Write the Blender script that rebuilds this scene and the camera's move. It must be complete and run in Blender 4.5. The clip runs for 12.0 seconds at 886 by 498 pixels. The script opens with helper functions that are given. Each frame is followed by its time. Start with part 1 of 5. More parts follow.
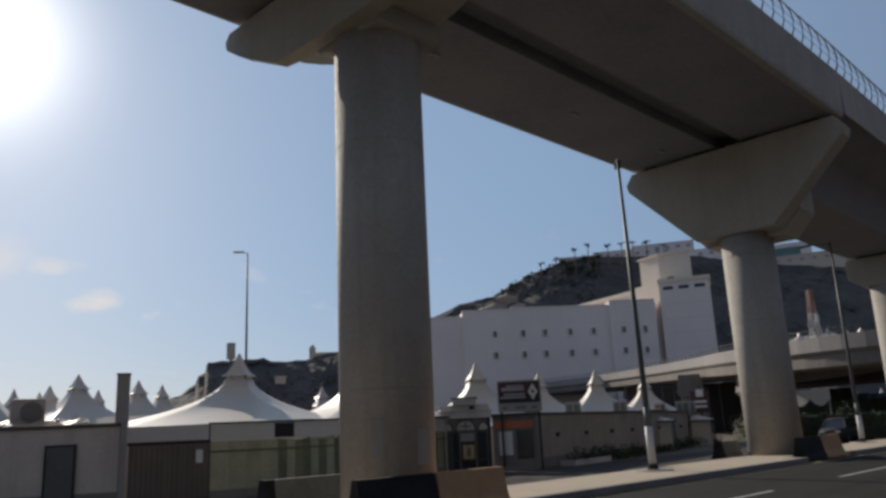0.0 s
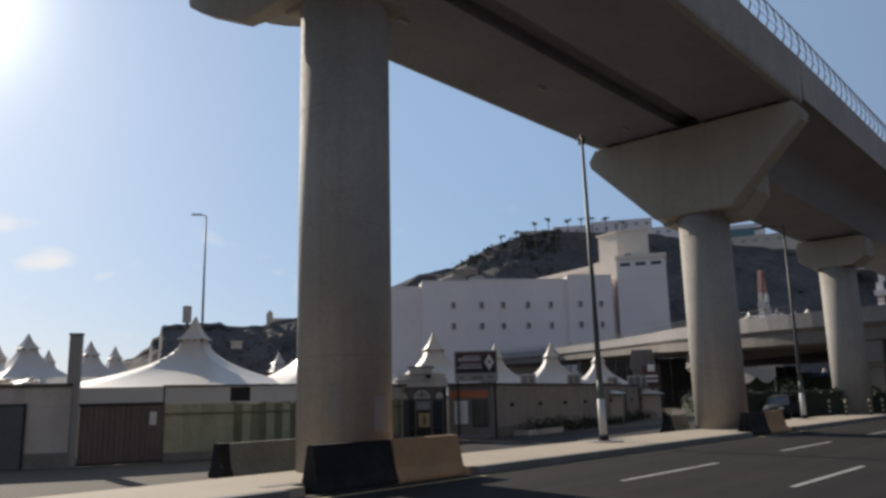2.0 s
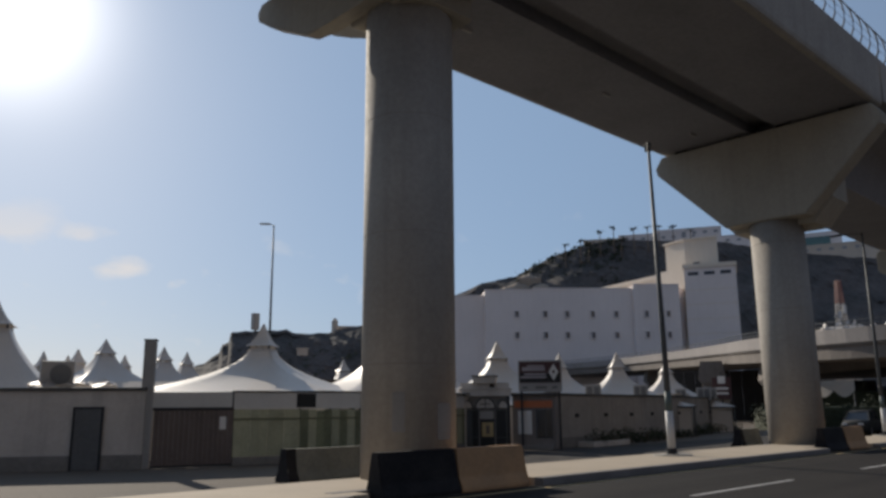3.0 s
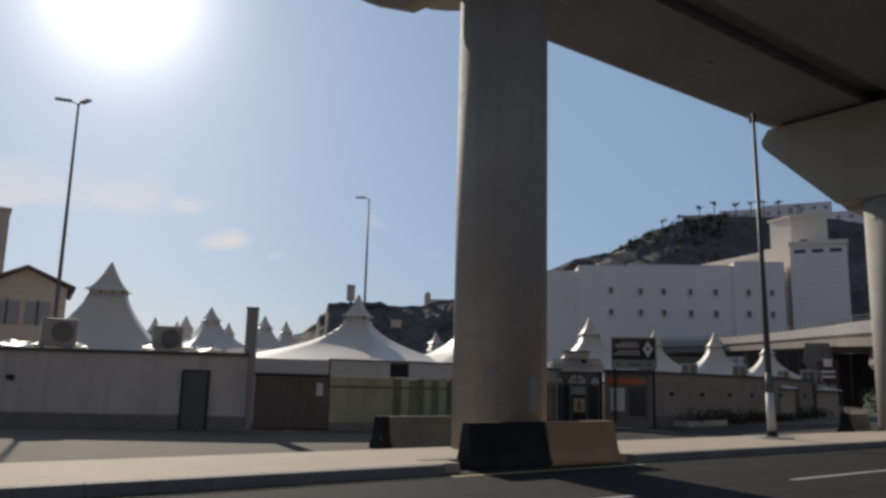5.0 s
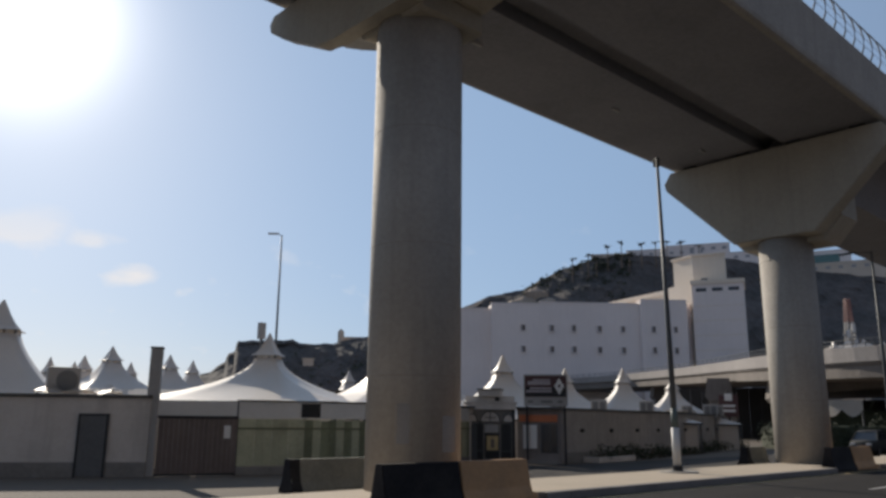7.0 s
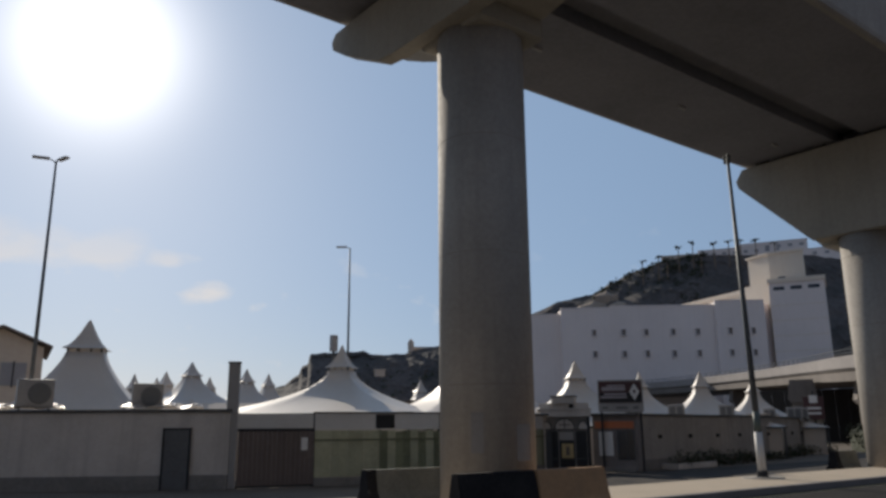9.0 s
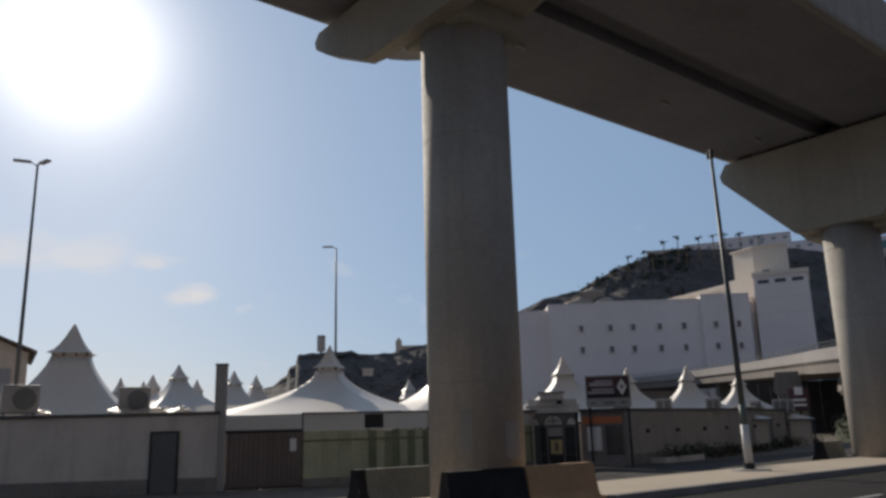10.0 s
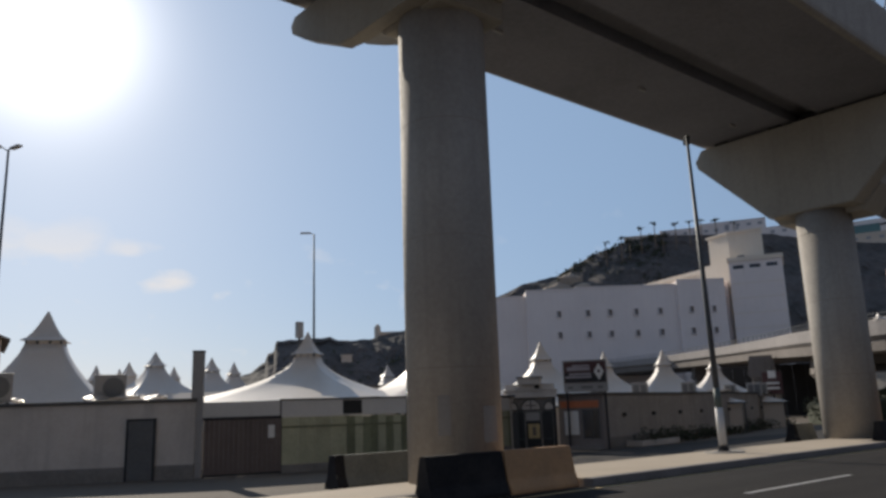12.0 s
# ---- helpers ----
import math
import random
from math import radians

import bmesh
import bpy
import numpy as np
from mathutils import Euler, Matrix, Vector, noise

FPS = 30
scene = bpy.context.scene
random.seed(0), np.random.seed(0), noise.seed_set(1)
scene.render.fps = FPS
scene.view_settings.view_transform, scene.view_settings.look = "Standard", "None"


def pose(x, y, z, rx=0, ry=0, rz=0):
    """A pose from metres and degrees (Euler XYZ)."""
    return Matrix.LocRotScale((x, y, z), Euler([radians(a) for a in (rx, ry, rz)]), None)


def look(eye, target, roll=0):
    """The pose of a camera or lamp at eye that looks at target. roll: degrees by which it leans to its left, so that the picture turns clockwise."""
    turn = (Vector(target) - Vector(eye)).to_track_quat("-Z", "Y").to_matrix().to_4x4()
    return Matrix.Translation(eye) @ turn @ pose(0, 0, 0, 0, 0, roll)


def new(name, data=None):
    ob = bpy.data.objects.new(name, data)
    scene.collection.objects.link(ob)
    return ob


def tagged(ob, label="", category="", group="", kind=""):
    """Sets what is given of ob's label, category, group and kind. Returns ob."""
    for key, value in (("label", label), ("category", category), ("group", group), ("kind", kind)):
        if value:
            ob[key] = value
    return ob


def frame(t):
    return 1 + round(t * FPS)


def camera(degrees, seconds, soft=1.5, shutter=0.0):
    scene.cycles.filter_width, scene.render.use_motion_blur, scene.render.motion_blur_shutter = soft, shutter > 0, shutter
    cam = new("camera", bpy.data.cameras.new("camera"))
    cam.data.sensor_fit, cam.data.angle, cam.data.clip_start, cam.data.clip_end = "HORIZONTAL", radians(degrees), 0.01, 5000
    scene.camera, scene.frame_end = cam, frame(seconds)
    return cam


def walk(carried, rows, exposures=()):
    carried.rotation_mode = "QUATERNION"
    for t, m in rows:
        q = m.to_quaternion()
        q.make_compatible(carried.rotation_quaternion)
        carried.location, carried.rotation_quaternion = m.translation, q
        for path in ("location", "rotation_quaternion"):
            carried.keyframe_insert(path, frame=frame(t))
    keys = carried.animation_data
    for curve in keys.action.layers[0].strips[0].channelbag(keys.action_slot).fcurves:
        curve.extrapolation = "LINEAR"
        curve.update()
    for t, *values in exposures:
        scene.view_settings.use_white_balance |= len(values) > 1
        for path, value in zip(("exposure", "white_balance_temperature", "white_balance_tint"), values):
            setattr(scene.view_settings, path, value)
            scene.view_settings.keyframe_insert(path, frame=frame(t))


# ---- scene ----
cam = camera(59.84, 12.0, soft=3.0)
walk(cam, [
    (0.0, pose(0.064, -0.026, 1.967, 103.374, 2.577, -44.717)),
    (0.5, pose(0.028, -0.031, 1.959, 103.151, 3.009, -50.393)),
    (1.0, pose(0.031, -0.031, 1.954, 102.993, 2.142, -51.047)),
    (1.5, pose(0.026, -0.018, 1.957, 100.820, 2.192, -50.764)),
    (2.0, pose(0.020, -0.018, 1.948, 101.048, 1.327, -47.966)),
    (2.5, pose(-0.011, -0.017, 1.957, 101.366, 0.728, -44.487)),
    (3.0, pose(0.025, 0.010, 1.952, 101.762, 0.419, -43.363)),
    (5.0, pose(0.014, -0.020, 1.908, 99.810, -1.411, -36.696)),
    (5.5, pose(0.030, -0.042, 1.905, 99.260, -1.599, -36.731)),
    (6.0, pose(0.083, -0.044, 1.939, 102.223, -0.634, -44.503)),
    (6.5, pose(0.100, -0.048, 1.932, 102.872, 0.768, -50.275)),
    (7.0, pose(0.017, -0.004, 1.944, 102.675, -0.538, -43.009)),
    (7.5, pose(-0.030, 0.030, 1.952, 102.889, -1.661, -37.876)),
    (9.5, pose(-0.002, 0.024, 1.956, 103.264, 1.050, -38.188)),
    (10.0, pose(-0.008, 0.015, 1.958, 103.138, 1.466, -38.532)),
    (10.5, pose(-0.002, 0.022, 1.955, 103.266, 1.282, -39.045)),
    (11.0, pose(0.022, 0.023, 1.954, 102.763, 1.697, -39.518)),
    (11.5, pose(0.010, 0.014, 1.961, 102.337, 1.854, -39.886)),
    (12.0, pose(0.012, 0.008, 1.950, 102.062, 1.908, -40.063)),
], exposures=[(0.0, -0.2, 6370, 11), (0.5, 0.28, 6370, 11), (0.9, 0.33, 6370, 11), (1.6, 0.25, 6370, 11), (2.2, 0.0, 6370, 11), (3.0, -0.2, 6370, 11), (5.0, -0.22, 6370, 11), (5.9, -0.16, 6370, 11), (6.35, 0.25, 6370, 11), (6.6, 0.22, 6370, 11), (7.0, 0.02, 6370, 11), (7.6, -0.22, 6370, 11), (10.6, -0.2, 6370, 11), (11.4, -0.08, 6370, 11), (12.0, -0.07, 6370, 11)])

# ---- light: hazy morning sky and a low sun ahead of the road's far side ----
SUN_AZ, SUN_EL = radians(78.3), radians(26.0)
world = bpy.data.worlds.new("sky")
scene.world = world
world.use_nodes = True
wn, wl = world.node_tree.nodes, world.node_tree.links
sky = wn.new("ShaderNodeTexSky")
sky.sky_type, sky.sun_disc = "NISHITA", False
sky.sun_elevation, sky.sun_rotation = SUN_EL, math.pi / 2 - SUN_AZ
sky.air_density, sky.dust_density, sky.ozone_density = 1.0, 1.0, 3.0
wn["Background"].inputs["Strength"].default_value = 0.075
# small fair-weather clouds low over the horizon
geo = wn.new("ShaderNodeTexCoord")
sep = wn.new("ShaderNodeSeparateXYZ")
wl.new(geo.outputs["Generated"], sep.inputs[0])
stretch = wn.new("ShaderNodeMapping")
stretch.inputs["Scale"].default_value = (15.0, 15.0, 26.0)
stretch.inputs["Location"].default_value = (0.35, 0.1, 0.0)
wl.new(geo.outputs["Generated"], stretch.inputs[0])
puff = wn.new("ShaderNodeTexNoise")
puff.inputs["Scale"].default_value, puff.inputs["Detail"].default_value = 1.3, 7.0
wl.new(stretch.outputs[0], puff.inputs["Vector"])
cover = wn.new("ShaderNodeMapRange")
cover.inputs["From Min"].default_value, cover.inputs["From Max"].default_value = 0.64, 0.98


def bank(az, el, wide, high, most):
    """Where cumulus gathers: a flat oval of the sky, in degrees."""
    way = Vector((math.cos(radians(el)) * math.cos(radians(az)), math.cos(radians(el)) * math.sin(radians(az)), math.sin(radians(el))))
    off, squash, far, fall = wn.new("ShaderNodeVectorMath"), wn.new("ShaderNodeVectorMath"), wn.new("ShaderNodeVectorMath"), wn.new("ShaderNodeMapRange")
    off.operation, squash.operation, far.operation = "SUBTRACT", "MULTIPLY", "LENGTH"
    off.inputs[1].default_value = way
    squash.inputs[1].default_value = (1 / radians(wide), 1 / radians(wide), 1 / radians(high))
    fall.inputs["From Min"].default_value, fall.inputs["From Max"].default_value = 1.0, 0.2
    fall.inputs["To Max"].default_value = most
    wl.new(geo.outputs["Generated"], off.inputs[0])
    wl.new(off.outputs[0], squash.inputs[0])
    wl.new(squash.outputs[0], far.inputs[0])
    wl.new(far.outputs["Value"], fall.inputs["Value"])
    return fall.outputs[0]


gathered = None
for az, el, wide, high, most in ((83.0, 12.3, 9.0, 2.5, 0.52), (76.5, 12.2, 4.8, 2.1, 0.52), (72.4, 11.9, 3.0, 1.0, 0.5), (69.9, 9.6, 3.2, 1.3, 0.42), (65.9, 8.8, 1.4, 0.7, 0.25), (37.5, 14.0, 3.0, 0.8, 0.12)):
    one = bank(az, el, wide, high, most)
    if gathered is not None:
        most_of = wn.new("ShaderNodeMath")
        most_of.operation = "MAXIMUM"
        wl.new(gathered, most_of.inputs[0])
        wl.new(one, most_of.inputs[1])
        one = most_of.outputs[0]
    gathered = one
more = wn.new("ShaderNodeMath")
wl.new(puff.outputs["Fac"], more.inputs[0])
wl.new(gathered, more.inputs[1])
wl.new(more.outputs[0], cover.inputs["Value"])
low = wn.new("ShaderNodeMapRange")
low.inputs["From Min"].default_value, low.inputs["From Max"].default_value = 0.27, 0.17
wl.new(sep.outputs["Z"], low.inputs["Value"])
both = wn.new("ShaderNodeMath")
both.operation = "MULTIPLY"
wl.new(cover.outputs[0], both.inputs[0])
wl.new(low.outputs[0], both.inputs[1])
half = wn.new("ShaderNodeMath")
half.operation = "MULTIPLY"
half.inputs[1].default_value = 0.75
wl.new(both.outputs[0], half.inputs[0])
haze = wn.new("ShaderNodeMix")
haze.data_type = "RGBA"
haze.inputs[0].default_value = 0.68
wl.new(sky.outputs[0], haze.inputs[6])
# haze scatters forward: brighter toward the sun, deeper blue away from it
toward = wn.new("ShaderNodeVectorMath")
toward.operation = "DOT_PRODUCT"
toward.inputs[1].default_value = (math.cos(SUN_EL) * math.cos(SUN_AZ), math.cos(SUN_EL) * math.sin(SUN_AZ), math.sin(SUN_EL))
wl.new(geo.outputs["Generated"], toward.inputs[0])
forward = wn.new("ShaderNodeMapRange")
forward.interpolation_type = "SMOOTHSTEP"
forward.inputs["From Min"].default_value, forward.inputs["From Max"].default_value = 0.2, 0.86
wl.new(toward.outputs["Value"], forward.inputs["Value"])
haze_tone = wn.new("ShaderNodeMix")
haze_tone.data_type = "RGBA"
haze_tone.inputs[6].default_value = (3.05, 3.95, 5.65, 1)
haze_tone.inputs[7].default_value = (4.55, 6.55, 9.3, 1)
wl.new(forward.outputs[0], haze_tone.inputs[0])
wl.new(haze_tone.outputs[2], haze.inputs[7])
blend = wn.new("ShaderNodeMix")
blend.data_type = "RGBA"
wl.new(half.outputs[0], blend.inputs[0])
wl.new(haze.outputs[2], blend.inputs[6])
blend.inputs[7].default_value = (12.0, 11.2, 10.4, 1)
# lens bloom round the sun, painted into the sky as a bright glow
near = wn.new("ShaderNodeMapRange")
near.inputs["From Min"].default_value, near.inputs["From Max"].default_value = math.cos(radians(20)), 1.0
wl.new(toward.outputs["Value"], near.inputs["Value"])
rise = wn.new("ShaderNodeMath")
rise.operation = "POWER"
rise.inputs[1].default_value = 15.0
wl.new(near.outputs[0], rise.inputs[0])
sun_bloom = wn.new("ShaderNodeMix")
sun_bloom.data_type, sun_bloom.blend_type = "RGBA", "ADD"
sun_bloom.inputs[7].default_value = (15.5, 14.4, 13.0, 1)
wl.new(rise.outputs[0], sun_bloom.inputs[0])
wl.new(blend.outputs[2], sun_bloom.inputs[6])
wl.new(sun_bloom.outputs[2], wn["Background"].inputs["Color"])

sun = new("sun", bpy.data.lights.new("sun", "SUN"))
sun.data.energy, sun.data.angle, sun.data.color = 4.6, radians(0.5), (1.0, 0.90, 0.75)
sun_way = Vector((math.cos(SUN_EL) * math.cos(SUN_AZ), math.cos(SUN_EL) * math.sin(SUN_AZ), math.sin(SUN_EL)))
sun.matrix_world = look(sun_way * 50, (0, 0, 0))


# ---- materials ----
def material(name, color, rough=0.8, spread=0.18, big=0.5, fine=9.0, bump=0.25, metal=0.0, streaks=0.0, dirt=None, per_piece=0.0, gloss=0.5, tracks=0.0):
    """A weathered surface: broad stains, fine grain, relief; streaks: runs of rain down upright faces; dirt: colour of its stains."""
    m = bpy.data.materials.new(name)
    m.use_nodes = True
    n, l = m.node_tree.nodes, m.node_tree.links
    b = n["Principled BSDF"]
    b.inputs["Metallic"].default_value, b.inputs["Specular IOR Level"].default_value = metal, gloss
    at = n.new("ShaderNodeNewGeometry").outputs["Position"]

    def cloud(scale, detail, vector=at):
        t = n.new("ShaderNodeTexNoise")
        t.inputs["Scale"].default_value, t.inputs["Detail"].default_value, t.inputs["Roughness"].default_value = scale, detail, 0.62
        l.new(vector, t.inputs["Vector"])
        return t.outputs["Fac"]

    def mixed(kind, fac, a, c):
        x = n.new("ShaderNodeMix")
        x.data_type, x.blend_type = "RGBA", kind
        for socket, value in ((0, fac), (6, a), (7, c)):
            if hasattr(value, "links"):
                l.new(value, x.inputs[socket])
            else:
                x.inputs[socket].default_value = value
        return x.outputs[2]

    def ramp(fac, lo, hi, a, c):
        x = n.new("ShaderNodeMapRange")
        x.inputs[1].default_value, x.inputs[2].default_value, x.inputs[3].default_value, x.inputs[4].default_value = lo, hi, a, c
        l.new(fac, x.inputs[0])
        return x.outputs[0]

    base = (*color, 1)
    dark = (*(dirt or [c * 0.55 for c in color]), 1)
    col = mixed("MIX", ramp(cloud(big, 5), 0.38, 0.72, 0.0, min(1.0, spread * 2.6)), base, dark)
    grain = cloud(fine, 4)
    col = mixed("OVERLAY", spread, col, ramp(grain, 0.25, 0.75, 0.2, 0.8))
    if streaks:
        mp = n.new("ShaderNodeMapping")
        mp.inputs["Scale"].default_value = (2.6, 2.6, 0.12)
        l.new(at, mp.inputs[0])
        col = mixed("MIX", ramp(cloud(1.0, 5, mp.outputs[0]), 0.48, 0.75, 0.0, streaks), col, dark)
    if tracks:
        mp = n.new("ShaderNodeMapping")
        mp.inputs["Scale"].default_value = (0.015, 1.1, 1.0)
        l.new(at, mp.inputs[0])
        col = mixed("MIX", ramp(cloud(1.0, 4, mp.outputs[0]), 0.42, 0.68, 0.0, tracks), col, dark)
    if per_piece:
        rnd = n.new("ShaderNodeObjectInfo").outputs["Random"]
        col = mixed("MULTIPLY", 1.0, col, ramp(rnd, 0, 1, 1 - per_piece, 1.0))
    l.new(col, b.inputs["Base Color"])
    l.new(ramp(grain, 0.2, 0.8, min(1, rough + 0.1), max(0.05, rough - 0.12)), b.inputs["Roughness"])
    if bump:
        bp = n.new("ShaderNodeBump")
        bp.inputs["Strength"].default_value, bp.inputs["Distance"].default_value = bump, 0.03
        l.new(grain, bp.inputs["Height"])
        l.new(bp.outputs[0], b.inputs["Normal"])
    return m


CONCRETE = material("concrete", (0.40, 0.365, 0.32), 0.85, 0.18, 0.35, 7, 0.2, streaks=0.35)
CONCRETE_CAP = material("cap_concrete", (0.40, 0.365, 0.30), 0.85, 0.12, 0.3, 6, 0.15, streaks=0.25)
# darker copy of the concrete: the underside's shade is put into the colour
SOFFIT = material("shaded_girder_concrete", (0.245, 0.24, 0.25), 0.85, 0.16, 0.25, 5, 0.15)
PATCH = material("repair_mortar", (0.325, 0.285, 0.24), 0.9, 0.1, 0.8, 9, 0.1)
BEARING = material("rubber_bearing", (0.03, 0.03, 0.03), 0.9, 0.1)
PARAPET = material("pale_parapet_concrete", (0.29, 0.265, 0.25), 0.88, 0.14, 0.3, 4, 0.15, streaks=0.3)
BRIDGE = material("bridge_concrete", (0.20, 0.175, 0.155), 0.88, 0.18, 0.3, 4, 0.2, streaks=0.4)
ASPHALT = material("asphalt", (0.021, 0.0195, 0.019), 0.95, 0.22, 0.18, 22, 0.35, dirt=(0.040, 0.036, 0.033), gloss=0.12, tracks=0.7)
GROUND_STRIP = material("dark_strip", (0.055, 0.05, 0.047), 0.95, 0.3, 0.3, 16, 0.35, dirt=(0.09, 0.08, 0.07), gloss=0.12)
LOT = material("dusty_lot", (0.15, 0.125, 0.10), 0.92, 0.22, 0.16, 12, 0.35, dirt=(0.10, 0.09, 0.08), gloss=0.15)
PAVING = material("paving", (0.47, 0.385, 0.285), 0.9, 0.12, 0.5, 14, 0.2, per_piece=0.10)
JOINT = material("paving_bed", (0.30, 0.26, 0.21), 0.95, 0.1)
KERB = material("kerb_stone", (0.23, 0.21, 0.195), 0.85, 0.2, 0.7, 10, 0.25, per_piece=0.08)
LINE_WHITE = material("road_white", (0.46, 0.45, 0.43), 0.7, 0.3, 1.8, 25, 0.1, dirt=(0.25, 0.25, 0.24))
LINE_YELLOW = material("road_yellow", (0.62, 0.47, 0.22), 0.7, 0.3, 1.8, 25, 0.1, dirt=(0.30, 0.24, 0.15))
BLACK_PAINT = material("black_barrier_paint", (0.018, 0.016, 0.017), 0.8, 0.25, 1.2, 12, 0.2, dirt=(0.045, 0.04, 0.036), gloss=0.2)
TAN_PAINT = material("tan_barrier_paint", (0.50, 0.28, 0.13), 0.75, 0.16, 1.0, 10, 0.2, dirt=(0.22, 0.15, 0.09))
GREY_BARRIER = material("bare_barrier_concrete", (0.22, 0.21, 0.17), 0.9, 0.25, 1.0, 10, 0.3)
# wall paint, lightened to carry the sun's glare over the west wall
WALL_PAINT = material("boundary_wall_paint", (0.63, 0.57, 0.51), 0.88, 0.18, 0.5, 8, 0.2, streaks=0.5)
# darker copy for the east wall: stains, plus shade put into the colour
SHADED_WALL = material("shaded_wall_paint", (0.37, 0.335, 0.30), 0.9, 0.22, 0.6, 8, 0.25, streaks=0.6)
WALL_BASE = material("wall_plinth", (0.24, 0.22, 0.20), 0.9, 0.22, 0.8, 8, 0.3)
COPING = material("dark_coping", (0.10, 0.095, 0.09), 0.85, 0.2)
# olive raised in tone: the veil of sun glare is put into the colour
FENCE = material("olive_fence_sheet", (0.50, 0.49, 0.33), 0.7, 0.22, 0.9, 10, 0.1, streaks=0.3, per_piece=0.2)
GREEN_SHEET = material("dark_green_fence_sheet", (0.25, 0.26, 0.155), 0.75, 0.3, 1.2, 10, 0.1, streaks=0.5, per_piece=0.45)
GATE = material("brown_gate_steel", (0.15, 0.115, 0.105), 0.6, 0.2, 0.8, 10, 0.1, per_piece=0.12)
DOOR = material("grey_door_steel", (0.13, 0.13, 0.13), 0.6, 0.2)
DARK_METAL = material("dark_metal", (0.035, 0.036, 0.04), 0.5, 0.15, metal=0.5)
GALVANISED = material("galvanised_steel", (0.085, 0.09, 0.095), 0.55, 0.15, 1.5, 20, 0.05, metal=0.25)
BAND_GREEN = material("dull_green_paint", (0.10, 0.13, 0.12), 0.6, 0.2)
WHITE_SLEEVE = material("white_pole_paint", (0.62, 0.60, 0.57), 0.6, 0.1)
RAIL = material("railing_paint", (0.04, 0.047, 0.055), 0.6, 0.1)
WHITE_BUILDING = material("white_render", (0.81, 0.725, 0.68), 0.85, 0.07, 0.08, 1.2, 0.08, streaks=0.12)
CREAM_BUILDING = material("cream_render", (0.76, 0.66, 0.54), 0.85, 0.08, 0.08, 1.2, 0.08, streaks=0.15)
BEIGE_HOUSE = material("beige_render", (0.60, 0.50, 0.40), 0.85, 0.12, 0.2, 3, 0.1)
ROOF_TILE = material("brown_roof", (0.19, 0.15, 0.125), 0.85, 0.2)
ROCK = material("hill_rock", (0.095, 0.078, 0.07), 0.95, 0.4, 0.05, 0.5, 0.8, dirt=(0.042, 0.040, 0.036))
PALE_ROCK = material("pale_cut_rock", (0.36, 0.28, 0.21), 0.95, 0.25, 0.05, 0.4, 0.5)
LEAF = material("dusty_leaf", (0.042, 0.052, 0.026), 0.8, 0.3, 3, 20, 0.1)
TRUNK = material("palm_trunk", (0.14, 0.10, 0.07), 0.9, 0.2)
AC_BODY = material("ac_casing", (0.36, 0.345, 0.33), 0.6, 0.15)
AC_DARK = material("ac_grille", (0.15, 0.15, 0.15), 0.6, 0.1)
SIGN_RED = material("sign_maroon", (0.075, 0.03, 0.032), 0.5, 0.1)
SIGN_WHITE = material("sign_white", (0.75, 0.73, 0.70), 0.5, 0.08)
ORANGE = material("orange_band", (0.55, 0.17, 0.07), 0.6, 0.12)
YELLOW_PAINT = material("yellow_paint", (0.58, 0.50, 0.30), 0.6, 0.12)
MAST_RED = material("mast_red", (0.22, 0.10, 0.085), 0.6, 0.1)
CAR_WHITE = material("car_white", (0.80, 0.80, 0.79), 0.25, 0.03, 2, 40, 0.0)
TYRE = material("tyre_rubber", (0.02, 0.02, 0.02), 0.85, 0.1)
# pane colour lightened: the haze of distance is painted in
HAZED_PANE = material("hazed_window", (0.30, 0.29, 0.30), 0.5, 0.1)


def cloth(name, color):
    """Coated tent fabric, which lets some of the sun through."""
    m = material(name, color, 0.42, 0.06, 0.5, 6, 0.05)
    n, l = m.node_tree.nodes, m.node_tree.links
    thin = n.new("ShaderNodeBsdfTranslucent")
    thin.inputs["Color"].default_value = (*[c * 0.8 for c in color], 1)
    both_ways = n.new("ShaderNodeMixShader")
    both_ways.inputs[0].default_value = 0.10
    l.new(n["Principled BSDF"].outputs[0], both_ways.inputs[1])
    l.new(thin.outputs[0], both_ways.inputs[2])
    l.new(both_ways.outputs[0], n["Material Output"].inputs[0])
    return m


TENT = cloth("tent_fabric", (0.60, 0.535, 0.465))
WINDOW = bpy.data.materials.new("window_glass")
WINDOW.use_nodes = True
WINDOW.node_tree.nodes["Principled BSDF"].inputs["Base Color"].default_value = (0.03, 0.035, 0.045, 1)
WINDOW.node_tree.nodes["Principled BSDF"].inputs["Roughness"].default_value = 0.08


# ---- building blocks ----
def mesh_of(name, bm, mat, smooth=False):
    me = bpy.data.meshes.new(name)
    bmesh.ops.recalc_face_normals(bm, faces=bm.faces)
    bm.to_mesh(me)
    bm.free()
    me.materials.append(mat)
    if smooth:
        for p in me.polygons:
            p.use_smooth = True
    return me


def part(name, bm, mat, parent=None, label="", smooth=False):
    ob = new(name, mesh_of(name, bm, mat, smooth))
    ob.parent = parent
    if label:
        ob["label"] = label
    return ob


def thing(name, label, category, group="", at=(0, 0, 0), turn=0):
    ob = new(name)
    ob.matrix_world = pose(*at, 0, 0, turn)
    return tagged(ob, label, category, group)


